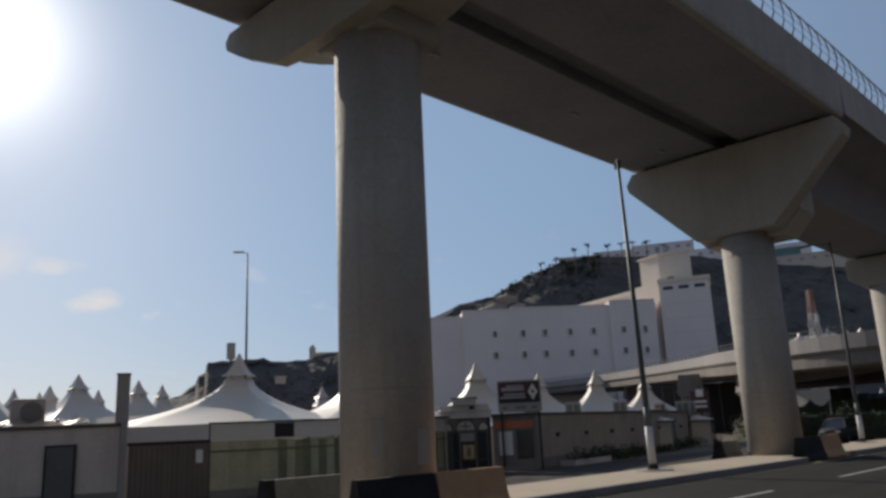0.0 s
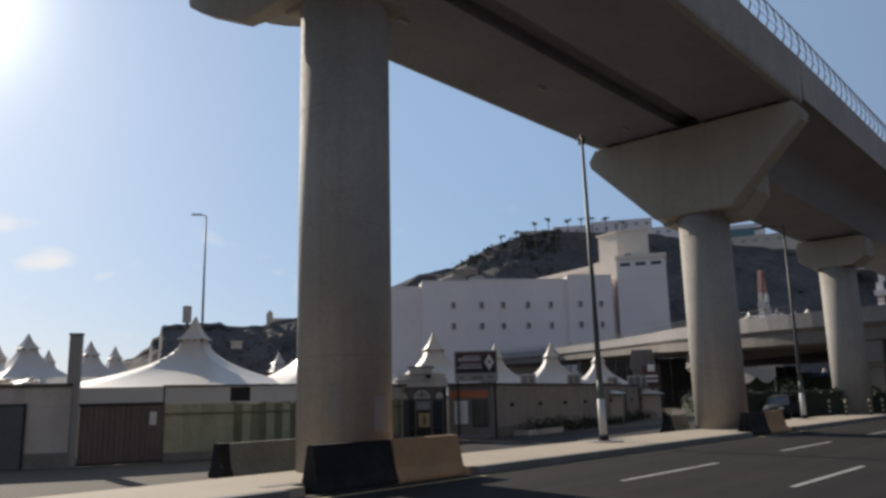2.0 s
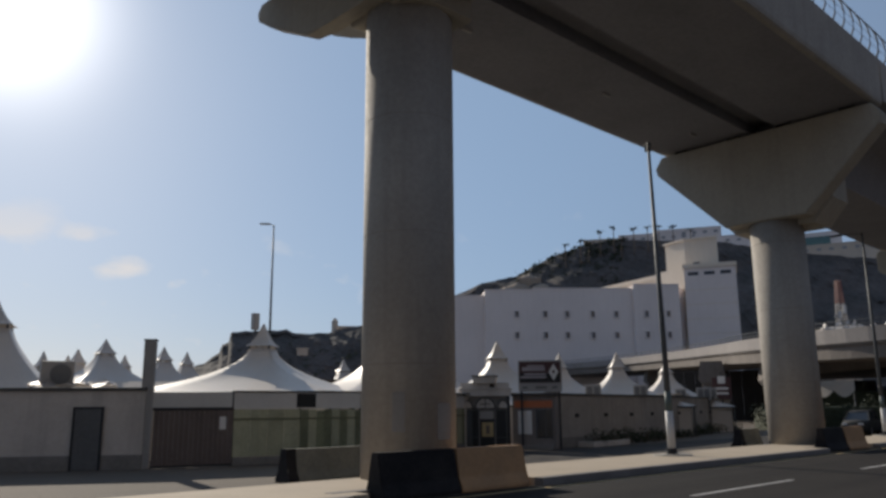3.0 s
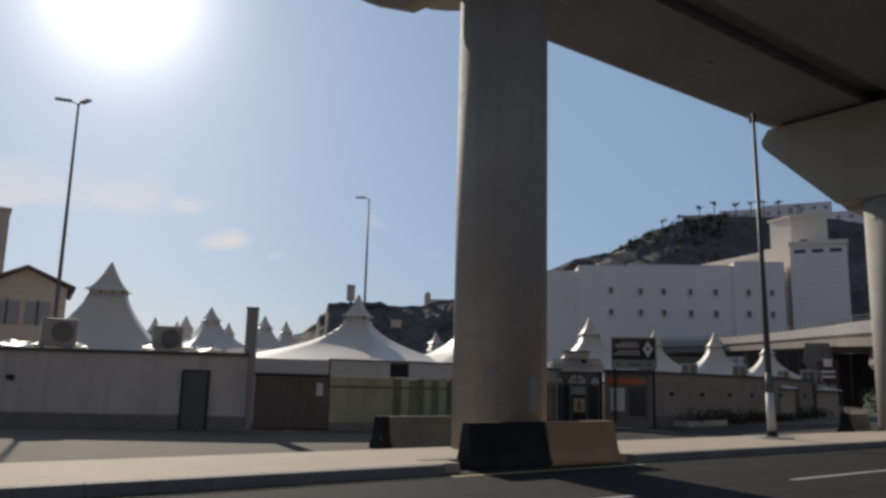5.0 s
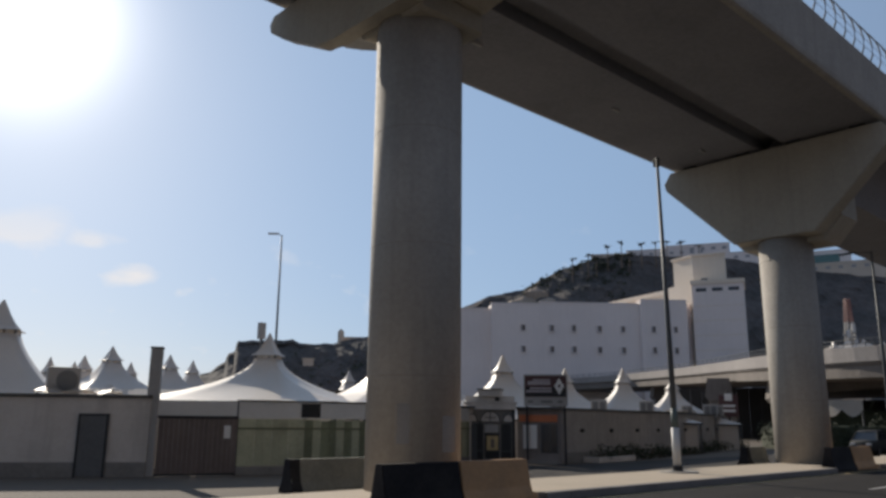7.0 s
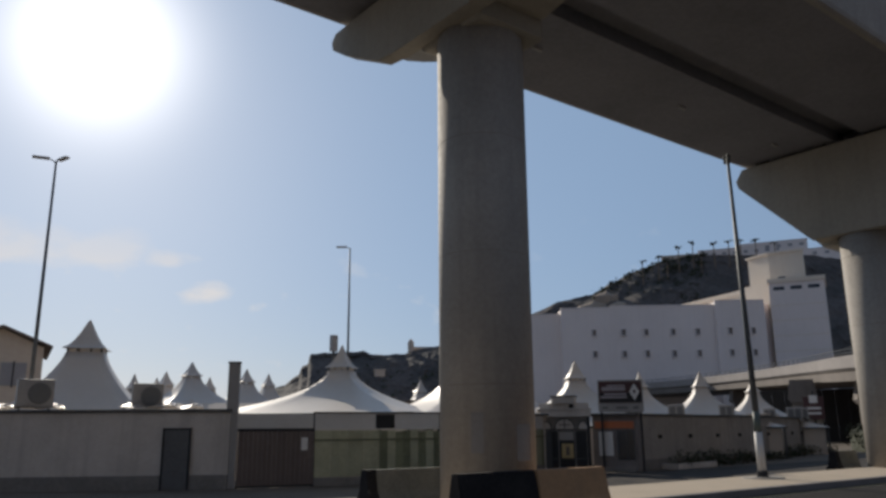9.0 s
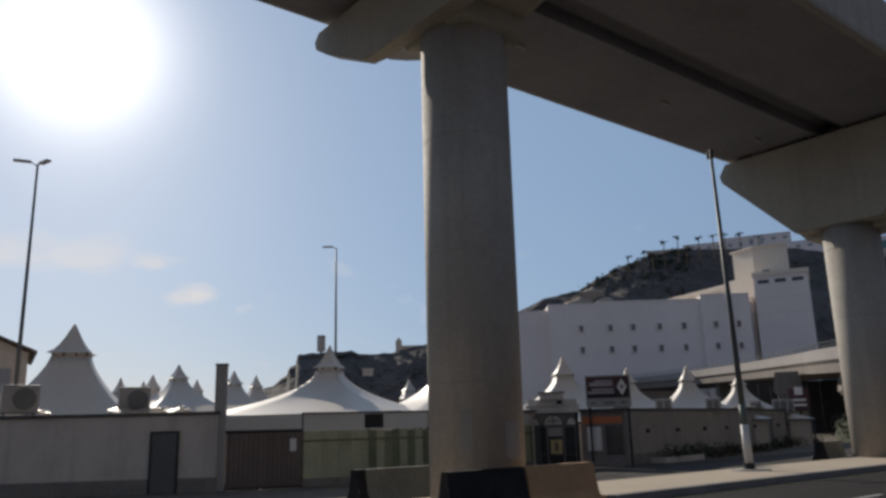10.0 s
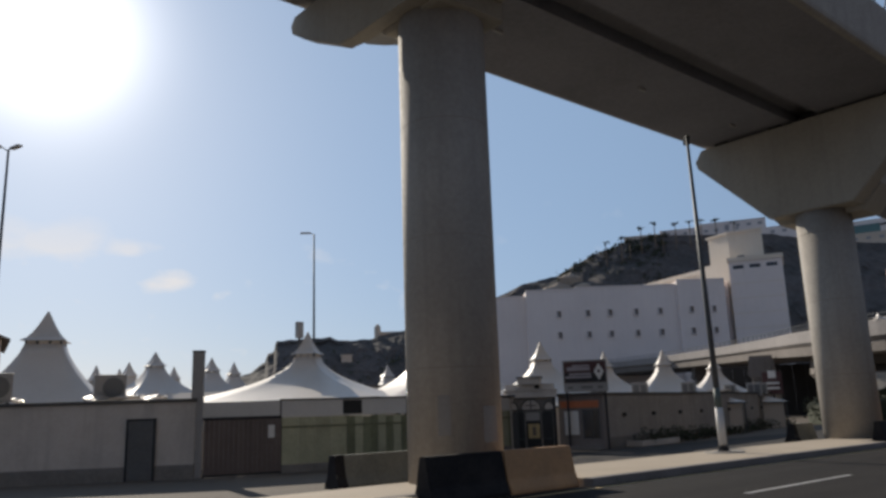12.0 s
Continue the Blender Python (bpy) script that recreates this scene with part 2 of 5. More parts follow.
def box(x0, x1, y0, y1, z0, z1, bevel=0.0, bm=None):
    own = bmesh.new()
    bmesh.ops.create_cube(own, size=1, matrix=Matrix.LocRotScale(((x0 + x1) / 2, (y0 + y1) / 2, (z0 + z1) / 2), None, (abs(x1 - x0), abs(y1 - y0), abs(z1 - z0))))
    if bevel:
        bmesh.ops.bevel(own, geom=own.edges[:], offset=bevel, segments=2, affect="EDGES", profile=0.6)
    if bm is None:
        return own
    return join(bm, own)


def join(bm, other):
    me = bpy.data.meshes.new("piece")
    other.to_mesh(me)
    other.free()
    bm.from_mesh(me)
    bpy.data.meshes.remove(me)
    return bm


def tube(points, radii, sides=10, caps=True, bm=None):
    """A round bar through the points."""
    bm = bm or bmesh.new()
    rings = []
    pts = [Vector(p) for p in points]
    for i, p in enumerate(pts):
        way = (pts[min(i + 1, len(pts) - 1)] - pts[max(i - 1, 0)]).normalized()
        side = way.cross(Vector((0, 0, 1)))
        side = Vector((1, 0, 0)) if side.length < 1e-3 else side.normalized()
        up = side.cross(way).normalized()
        r = radii[i] if hasattr(radii, "__len__") else radii
        rings.append([bm.verts.new(p + (side * math.cos(a) + up * math.sin(a)) * r) for a in (2 * math.pi * k / sides for k in range(sides))])
    for a, b in zip(rings, rings[1:]):
        for k in range(sides):
            bm.faces.new((a[k], a[(k + 1) % sides], b[(k + 1) % sides], b[k]))
    if caps:
        bm.faces.new(rings[0][::-1])
        bm.faces.new(rings[-1])
    return bm


def lathe(profile, sides=32, bm=None):
    """Turned about z: (radius, height) pairs from the bottom up."""
    bm = bm or bmesh.new()
    rings = [[bm.verts.new((r * math.cos(a), r * math.sin(a), z)) for a in (2 * math.pi * k / sides for k in range(sides))] for r, z in profile]
    for a, b in zip(rings, rings[1:]):
        for k in range(sides):
            bm.faces.new((a[k], a[(k + 1) % sides], b[(k + 1) % sides], b[k]))
    bm.faces.new(rings[0][::-1])
    bm.faces.new(rings[-1])
    return bm


def prism(outline, x0, x1, bm=None):
    """An outline of (y, z) pairs drawn along x."""
    bm = bm or bmesh.new()
    a = [bm.verts.new((x0, y, z)) for y, z in outline]
    b = [bm.verts.new((x1, y, z)) for y, z in outline]
    n = len(outline)
    for k in range(n):
        bm.faces.new((a[k], a[(k + 1) % n], b[(k + 1) % n], b[k]))
    bm.faces.new(a[::-1])
    bm.faces.new(b)
    return bm


def sheet(x0, x1, y0, y1, z, nx=1, ny=1):
    bm = bmesh.new()
    g = [[bm.verts.new((x0 + (x1 - x0) * i / nx, y0 + (y1 - y0) * j / ny, z)) for j in range(ny + 1)] for i in range(nx + 1)]
    for i in range(nx):
        for j in range(ny):
            bm.faces.new((g[i][j], g[i + 1][j], g[i + 1][j + 1], g[i][j + 1]))
    return bm


def structure(name, bm, mat, label, category):
    return tagged(part(name, bm, mat), label, category, kind="structure")


def along(a, b):
    """The pose at a whose x axis runs to b, and the way's length."""
    d = Vector(b) - Vector(a)
    return Matrix.Translation((a[0], a[1], 0)) @ pose(0, 0, 0, 0, 0, math.degrees(math.atan2(d.y, d.x))), d.length


def polar(az, r, z=0.0):
    return (r * math.cos(radians(az)), r * math.sin(radians(az)), z)


# ---- ground, road, pavement ----
structure("ground", sheet(-2500, 2500, -2500, 2500, 0.0, 4, 4), LOT, "dusty grey-brown bare ground of the open lot", "ground")
structure("road", sheet(-120, 400, -13.2, 13.4, 0.005, 8, 2), ASPHALT, "dark worn asphalt road with several lanes", "road")
structure("far_roadside", box(-120, 400, -18, -13.2, -0.05, 0.18), JOINT, "plain paved verge beside the road", "pavement")
# strip darker than the lot, between the pavement and the east wall
structure("service_lane", sheet(17.0, 72.0, 16.9, 24.2, 0.006, 6, 2), GROUND_STRIP, "dark patchy strip of ground behind the pavement", "road")
edge_line = sheet(-120, 400, 12.82, 12.97, 0.011)
tagged(part("edge_line", edge_line, LINE_YELLOW), "long worn yellow edge line painted on asphalt", "road marking", kind="structure")
dash_mesh = mesh_of("lane_dash", sheet(0, 5.4, -0.075, 0.075, 0.011), LINE_WHITE)
for lane_y, start in ((9.3, 16.45), (5.72, 17.1), (2.06, 16.8), (-1.6, 16.8)):
    for k in range(-4, 12):
        dash = new("lane_dash", dash_mesh)
        dash.location = (start + 10.6 * k, lane_y, 0)
        tagged(dash, "worn white dashed lane line painted on asphalt", "road marking", "lane dashes", "structure")

COLUMNS = [(-11.0, 16.0), (13.83, 15.97), (38.5, 16.0), (63.4, 16.3), (101.0, 16.3), (126.0, 16.3), (151.0, 16.3)]
SOFFIT_Z, DECK_Z = 15.75, 18.15
# pavement bed, notched where the barriers stand before the columns
NOTCHES = [(10.6, 16.0), (35.2, 40.9)]
spans, at = [], -120.0
for n0, n1 in NOTCHES:
    spans.append((at, n0))
    at = n1
spans.append((at, 90.0))
bed = bmesh.new()
for s0, s1 in spans:
    box(s0, s1, 13.5, 16.9, -0.1, 0.205, 0, bed)
for n0, n1 in NOTCHES:
    box(n0, n1, 14.34, 16.9, -0.1, 0.205, 0, bed)
pavement = structure("pavement", bed, PAVING, "beige paved footway with a grey stone kerb", "pavement")
kerb_me = mesh_of("kerb_stone", box(0.001, 0.999, 0, 0.3, -0.1, 0.215, 0.02), KERB)
notched = [x for x in range(-14, 90)]
for x in notched:
    inside = [n for n in NOTCHES if n[0] - 0.5 < x + 0.5 < n[1] + 0.4]
    k = new("kerb_stone", kerb_me)
    k.parent, k.location = pavement, (x, 14.03 if inside else 13.2, 0)


# ---- the viaduct ----
def cap_mesh(pieces):
    """Cap of one or more slabs: each an outline across the viaduct and its stretch along it, with blunted edges."""
    whole = bmesh.new()
    for half, x0, x1 in pieces:
        bm = prism(half + [(-y, z) for y, z in half[::-1]], x0, x1)
        bmesh.ops.bevel(bm, geom=[e for e in bm.edges if abs(e.verts[0].co.x - e.verts[1].co.x) < 1e-4], offset=0.045, segments=2, affect="EDGES")
        join(whole, bm)
    return mesh_of("cap", whole, CONCRETE_CAP)


DEEP = [(2.05, 11.0), (5.7, 14.6), (5.8, 15.0), (5.4, 15.58)]
SHALLOW = [(2.1, 13.3), (2.95, 13.38), (5.1, 14.45), (5.95, 15.0), (6.02, 15.3), (5.75, 15.58)]
BLOCK = [(1.5, 11.05), (2.35, 11.7), (2.4, 13.0), (2.25, 13.2)]
SHALLOW_REAR = [(1.6, 13.8), (2.3, 14.0), (4.6, 14.9), (5.5, 15.3), (5.4, 15.58)]
BLOCK_REAR = [(2.0, 10.75), (2.95, 11.85), (2.95, 13.15), (2.8, 13.3)]
CORE = [(1.25, 13.16), (1.38, 13.24), (1.38, 15.56)]
CAPS = {"shallow": cap_mesh([(SHALLOW, -1.7, -1.15), (SHALLOW_REAR, -1.15, 1.25), (CORE, -1.16, 1.29)]), "stepped": cap_mesh([(DEEP, -1.4, -0.35), (BLOCK_REAR, -0.35, 1.7)]), "block": cap_mesh([(BLOCK, -1.25, 1.25)])}
TOP = {"shallow": (13.9, 15.57), "stepped": (11.15, 15.57), "block": (11.1, 13.19)}
BOX_Z = 13.35


def pier(x, y, shape, near):
    p = thing("viaduct_pier", "round grey concrete viaduct column with a hammerhead cap", "viaduct pier", "viaduct piers", (x, y, 0))
    part("column", lathe([(1.27, -0.3), (1.27, TOP[shape][0])], 96), CONCRETE, p, smooth=True)
    for z in (3.1, 6.6, 9.9):
        if z < TOP[shape][0] - 0.5:
            part("form_joint", lathe([(1.267, z), (1.2725, z + 0.004), (1.2725, z + 0.016), (1.267, z + 0.02)], 96), JOINT, p, smooth=True)
    cap = new("cap", CAPS[shape])
    cap.parent = p
    z = TOP[shape][1]
    for s in (-1, 1):
        for k in ((1.3,) if shape == "block" else (1.3, 4.3)):
            part("bearing", box(-1.2 if shape == "stepped" else -0.8, -0.5 if shape == "stepped" else 0.8, s * k - 0.35, s * k + 0.35, z, (BOX_Z if shape == "block" else SOFFIT_Z) + 0.01), BEARING, p, "black rubber bearing")
    if near:
        # squares of patched concrete low on the shaft
        for a0, a1, z0, z1 in near:
            bm = bmesh.new()
            rows = [[bm.verts.new((1.274 * math.cos(radians(a)), 1.274 * math.sin(radians(a)), z)) for a in np.linspace(a0, a1, 7)] for z in (z0, z1)]
            for k in range(6):
                bm.faces.new((rows[0][k], rows[0][k + 1], rows[1][k + 1], rows[1][k]))
            part("mortar_patch", bm, PATCH, p, "lighter mortar patch")
    return p


for k, (x, y) in enumerate(COLUMNS):
    pier(x, y, ("shallow", "shallow", "stepped")[k] if k < 3 else "block", [(-95, -72, 1.2, 2.1), (-150, -135, 1.4, 2.4)] if k == 1 else None)

HALF_GAP, NEAR_GAP = 0.46, 0.86
girder_out = [(HALF_GAP, SOFFIT_Z), (5.2, SOFFIT_Z), (5.2, DECK_Z - 0.9), (HALF_GAP, DECK_Z - 0.9)]
EDGE = [(5.2, SOFFIT_Z + 0.004), (5.36, SOFFIT_Z + 0.004), (5.46, SOFFIT_Z + 0.08), (5.5, SOFFIT_Z + 0.25), (5.56, DECK_Z), (5.2, DECK_Z)]
for (xa, ya), (xb, yb) in zip([(-36.0, 16.0)] + COLUMNS, COLUMNS):
    span = thing("viaduct_span", "long grey concrete viaduct span of twin girders", "viaduct span", "viaduct spans", ((xa + xb) / 2, (ya + yb) / 2, 0), math.degrees(math.atan2(yb - ya, xb - xa)))
    L = math.hypot(xb - xa, yb - ya) / 2 - 0.012
    if xa < 38:
        for s in (-1, 1):
            bm = prism([(s * (NEAR_GAP if s < 0 and y == HALF_GAP else y), z) for y, z in girder_out], -L, L)
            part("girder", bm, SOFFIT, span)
            part("edge_beam", prism([(s * y, z) for y, z in EDGE], -L, L), CONCRETE, span, "smooth grey edge beam")
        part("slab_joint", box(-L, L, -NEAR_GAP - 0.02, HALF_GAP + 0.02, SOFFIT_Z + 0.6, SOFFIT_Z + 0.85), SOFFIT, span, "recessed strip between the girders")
    else:
        half = [(2.2, BOX_Z), (3.1, 15.5), (3.1, 15.9)]
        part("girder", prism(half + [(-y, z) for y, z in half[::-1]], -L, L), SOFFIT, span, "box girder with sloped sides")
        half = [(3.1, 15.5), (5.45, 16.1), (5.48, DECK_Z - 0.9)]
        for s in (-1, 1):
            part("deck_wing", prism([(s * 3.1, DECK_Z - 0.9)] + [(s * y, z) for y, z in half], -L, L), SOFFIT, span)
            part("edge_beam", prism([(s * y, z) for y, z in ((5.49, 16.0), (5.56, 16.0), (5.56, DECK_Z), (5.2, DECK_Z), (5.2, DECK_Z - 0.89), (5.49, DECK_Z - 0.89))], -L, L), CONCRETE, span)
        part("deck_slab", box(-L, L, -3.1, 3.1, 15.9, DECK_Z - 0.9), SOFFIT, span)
        continue
    for u in (-0.62, 0.1, 0.72):
        part("light_box", box(u * L, u * L + 0.5, 2.4, 2.52, SOFFIT_Z - 0.1, SOFFIT_Z, 0.01), AC_BODY, span, "small pale light fitting")


def railing(xa, ya, xb, yb, side):
    """Curved posts leaning in, with three rails."""
    L = math.hypot(xb - xa, yb - ya)
    r = thing("bridge_railing", "grey-blue steel railing with curved posts along the viaduct edge", "railing", "viaduct railings", (xa, ya, 0), math.degrees(math.atan2(yb - ya, xb - xa)))
    n = int(L / 1.05)
    bm = tube([(0, side * 5.46, DECK_Z - 0.02), (0, side * 5.6, DECK_Z + 0.35), (0, side * 5.63, DECK_Z + 0.8), (0, side * 5.56, DECK_Z + 1.25), (0, side * 5.4, DECK_Z + 1.65), (0, side * 5.22, DECK_Z + 1.95)], 0.035, 6)
    me = mesh_of("post", bm, RAIL)
    for k in range(n + 1):
        p = new("post", me)
        p.parent, p.location = r, (L * k / n, 0, 0)
    for y, z, t in ((5.62, 0.42, 0.01), (5.64, 0.8, 0.01), (5.22, 1.95, 0.022), (5.5, 1.5, 0.01)):
        part("rail", tube([(0, side * y, DECK_Z + z), (L, side * y, DECK_Z + z)], t, 6), RAIL, r)


for (xa, ya), (xb, yb) in zip(COLUMNS[1:5], COLUMNS[2:6]):
    railing(xa, ya, xb, yb, -1)


# ---- barriers at the columns ----
def barrier(length, height, mat, label, at, turn=0, group="road barriers"):
    b = thing("concrete_barrier", label, "barrier", group, at, turn)
    w = 0.36
    outline = [(-w, 0), (w, 0), (w, 0.09), (w - 0.14, 0.34 * height), (0.12, height), (-0.12, height), (-w + 0.14, 0.34 * height), (-w, 0.09)]
    bm = prism(outline, 0, length)
    bmesh.ops.bevel(bm, geom=bm.edges[:], offset=0.02, segments=2, affect="EDGES")
    part("body", bm, mat, b)
    return b


for x0 in (10.75, 35.5):
    barrier(2.36, 1.02, BLACK_PAINT, "black-painted concrete barrier beside a viaduct column", (x0 + 0.26, 13.86, 0.005))
    barrier(2.45, 1.02, TAN_PAINT, "tan-painted concrete barrier beside a viaduct column", (x0 + 2.66, 13.86, 0.005))
rear_barriers = [barrier(4.2, 0.9, GREY_BARRIER, "weathered bare concrete barrier with a black end behind the pavement", (11.9, 19.0, 0.0))]
rear_barriers.append(barrier(2.1, 0.9, GREY_BARRIER, "weathered bare concrete barrier with a black end behind the pavement", (36.9, 18.2, 0.0)))
for end_block in rear_barriers:
    end_cap = prism([(-0.37, 0), (0.37, 0), (0.37, 0.1), (0.235, 0.31), (0.13, 0.91), (-0.13, 0.91), (-0.235, 0.31), (-0.37, 0.1)], -0.02, 0.3)
    part("painted_end", end_cap, BLACK_PAINT, end_block, "black-painted end")


# ---- street lamps under and beyond the viaduct ----
def street_lamp(x, y, z, height, arm, sleeve=True, double=False, lean=0.0, label="tall grey steel street lamp with a white-painted foot"):
    s = thing("street_lamp", label, "street lamp", "street lamps", (x, y, z))
    s.matrix_world = pose(x, y, z, -lean)
    part("pole", tube([(0, 0, 0), (0, 0, height * 0.5), (0, 0, height)], [0.125, 0.095, 0.055], 14), GALVANISED, s, smooth=True)
    if sleeve:
        part("white_foot", tube([(0, 0, 0.22), (0, 0, 1.62)], [0.15, 0.145], 16), WHITE_SLEEVE, s, "white-painted sleeve", True)
        part("paint_band", tube([(0, 0, 1.63), (0, 0, 2.35)], [0.126, 0.122], 16), BAND_GREEN, s, "dull green painted band", True)
        part("base_plate", lathe([(0.26, 0), (0.26, 0.05), (0.19, 0.07), (0.19, 0.24)], 12), DARK_METAL, s, "black base")
        part("footing", lathe([(0.75, -0.02), (0.72, 0.035), (0.2, 0.04)], 14), CONCRETE, s, "concrete footing")
    for k in ((1, -1) if double else (1,)):
        end = Vector((arm[0], arm[1], 0)) if k > 0 else Vector((0.12, -0.42, -0.08))
        part("arm", tube([(0, 0, height - 0.1), end * 0.5 + Vector((0, 0, height + 0.05)), end + Vector((0, 0, height + 0.1))], 0.03, 8), GALVANISED, s)
        way = end.normalized()
        bm = box(-0.42, 0.42, -0.14, 0.14, -0.05, 0.06, 0.03)
        bm.transform(Matrix.Translation(end + way * 0.3 + Vector((0, 0, height + 0.1))) @ pose(0, 0, 0, 0, 0, math.degrees(math.atan2(way.y, way.x))))
        part("lamp_head", bm, DARK_METAL if sleeve else AC_BODY, s, "flat lamp head")
    return s


street_lamp(26.75, 15.8, 0.205, 12.4, (0.6, 0.38), lean=0.8)
street_lamp(52.0, 16.3, 0.205, 12.5, (0.2, 1.3))
xa, ya, _ = polar(59.25, 62)
street_lamp(xa, ya, 0, 16.6, (-0.3, 0.25), False, label="tall thin grey street lamp among the tents")
xa, ya, _ = polar(80.1, 44)
street_lamp(xa, ya, 0, 16.1, (-0.42, 0.1), False, True, label="tall grey street lamp with a short arm behind the wall")


# ---- the walled camp across the lot ----
def wall_run(name, a, b, height, label, thick=0.25, paint=WALL_PAINT):
    m, L = along(a, b)
    w = thing(name, label, "wall")
    w["kind"] = "structure"
    w.matrix_world = m
    part("wall_face", box(0, L, 0, thick, 0.5, height - 0.12), paint, w)
    part("plinth", box(0, L, -0.04, thick + 0.04, -0.1, 0.5, 0.02), WALL_BASE, w, "grey plinth")
    part("coping", box(-0.03, L + 0.03, -0.08, thick + 0.08, height - 0.12, height, 0.02), COPING, w, "dark coping")
    return w, L


# west wall, broken by a steel door
W0, W1 = (-16.0, 44.6), (11.3, 27.1)
west, WL = wall_run("wall_west", W0, W1, 2.78, "dingy cream boundary wall with a dark plinth")
DOOR_AT = WL - 2.25
part("door_leaf", box(DOOR_AT, DOOR_AT + 0.85, -0.07, 0.0, 0.02, 2.05, 0.01), DOOR, west, "dark grey steel door")
part("door_frame", box(DOOR_AT - 0.07, DOOR_AT, -0.085, 0.0, 0.0, 2.12), DARK_METAL, west)
part("door_frame", box(DOOR_AT + 0.85, DOOR_AT + 0.92, -0.085, 0.0, 0.0, 2.12), DARK_METAL, west)
part("door_frame", box(DOOR_AT, DOOR_AT + 0.85, -0.085, 0.0, 2.05, 2.12), DARK_METAL, west)
for u in (6.0, 12.5, 18.0, 24.0):
    part("wall_lamp", box(u, u + 0.22, -0.16, 0.0, 1.62, 1.8, 0.02), DARK_METAL, west, "small dark wall lamp")

east, EL = wall_run("wall_east", (31.8, 25.05), (41.5, 26.3), 2.72, "stained boundary wall, shade painted in, with a dark plinth", paint=SHADED_WALL)
east_far, EFL = wall_run("wall_east", (41.5, 26.3), (66.5, 33.2), 2.75, "long stained boundary wall beyond the booth, shade painted in", paint=SHADED_WALL)
for w, L in ((east, EL), (east_far, EFL)):
    for k in range(int(L / 3.2)):
        u = 1.6 + 3.2 * k
        part("wall_lamp", box(u, u + 0.2, -0.14, 0.0, 1.5, 1.68, 0.02), DARK_METAL, w, "small dark wall lamp")
wall_run("wall_east", (66.5, 33.2), (68.0, 38.0), 2.6, "stained end of the boundary wall, shade painted in", paint=SHADED_WALL)

# rusty-brown sliding gate between two posts
gm, GL = along((11.55, 27.0), (14.15, 26.15))
gate = thing("sliding_gate", "dark brown corrugated steel gate in the boundary", "gate")
gate.matrix_world = gm
rib = mesh_of("rib", box(0, 0.163, -0.03, 0.03, 0.08, 2.0, 0.01), GATE)
for k in range(int(GL / 0.17)):
    o = new("rib", rib)
    o.parent, o.location = gate, (0.05 + 0.17 * k, 0, 0)
part("gate_frame", box(0, GL, -0.045, 0.045, 1.98, 2.08), DARK_METAL, gate)
part("gate_frame", box(0, GL, -0.045, 0.045, 0.03, 0.1), DARK_METAL, gate)
part("notice", box(GL - 0.45, GL - 0.22, -0.06, -0.045, 1.3, 1.75), SIGN_WHITE, gate, "small pale notice")
part("header_panel", box(-0.1, GL, 0.06, 0.12, 2.08, 2.62), WHITE_SLEEVE, gate, "pale canvas panel over the gate")

xg, yg, _ = polar(67.25, 29.6)
post = thing("gate_post", "tall pale grey gate post at the wall's end", "post", at=(xg, yg, 0), turn=-30)
part("shaft", box(-0.2, 0.2, -0.2, 0.2, 0, 4.42, 0.02), AC_BODY, post)
part("cap", box(-0.22, 0.22, -0.22, 0.22, 4.42, 4.48, 0.01), COPING, post)

# olive sheet fence with a canvas strip above
fence_pts = [(14.2, 26.15), (19.0, 24.72), (27.7, 27.75)]
for a, b in zip(fence_pts, fence_pts[1:]):
    m, L = along(a, b)
    f = thing("sheet_fence", "pale olive corrugated sheet fence with a canvas strip above", "fence", "sheet fences")
    f.matrix_world = m
    n = int(L / 0.3)
    plain = mesh_of("fence_panel", box(0.004, L / n - 0.004, -0.02, 0.02, 0.32, 2.0, 0.006), FENCE)
    green = mesh_of("fence_panel", box(0.004, L / n - 0.004, -0.02, 0.02, 0.32, 2.0, 0.006), GREEN_SHEET)
    rnd = random.Random(int(L * 10))
    for k in range(n):
        weathered = L * k / n > 2.2 or a[0] > 15
        o = new("fence_panel", green if weathered and rnd.random() < 0.55 else plain)
        o.parent, o.location = f, (L * k / n, 0.02 * (k % 2), -0.06 * rnd.random() if weathered else 0)
    part("fence_foot", box(0, L, -0.03, 0.05, 0.0, 0.31, 0.02), WALL_BASE, f, "dark grey footing")
    part("mid_rail", box(0, L, -0.05, -0.026, 1.62, 1.68), GREEN_SHEET, f, "thin rail")
    for k in range(0, n + 1, 8):
        part("fence_post", box(L * k / n - 0.05, L * k / n + 0.05, 0.04, 0.14, 0, 2.68), DARK_METAL, f)
    part("canvas_strip", box(0, L, 0.02, 0.06, 2.02, 2.62), WHITE_SLEEVE, f, "pale canvas strip")
    part("top_bar", box(0, L, -0.02, 0.1, 2.62, 2.68), DARK_METAL, f)
    if a[0] < 15:
        # black panel painted as the shade inside a gap in the canvas
        part("vent_opening", box(2.35, 3.1, 0.0, 0.05, 2.06, 2.58), BEARING, f, "black panel standing in for a dark opening in the canvas strip")


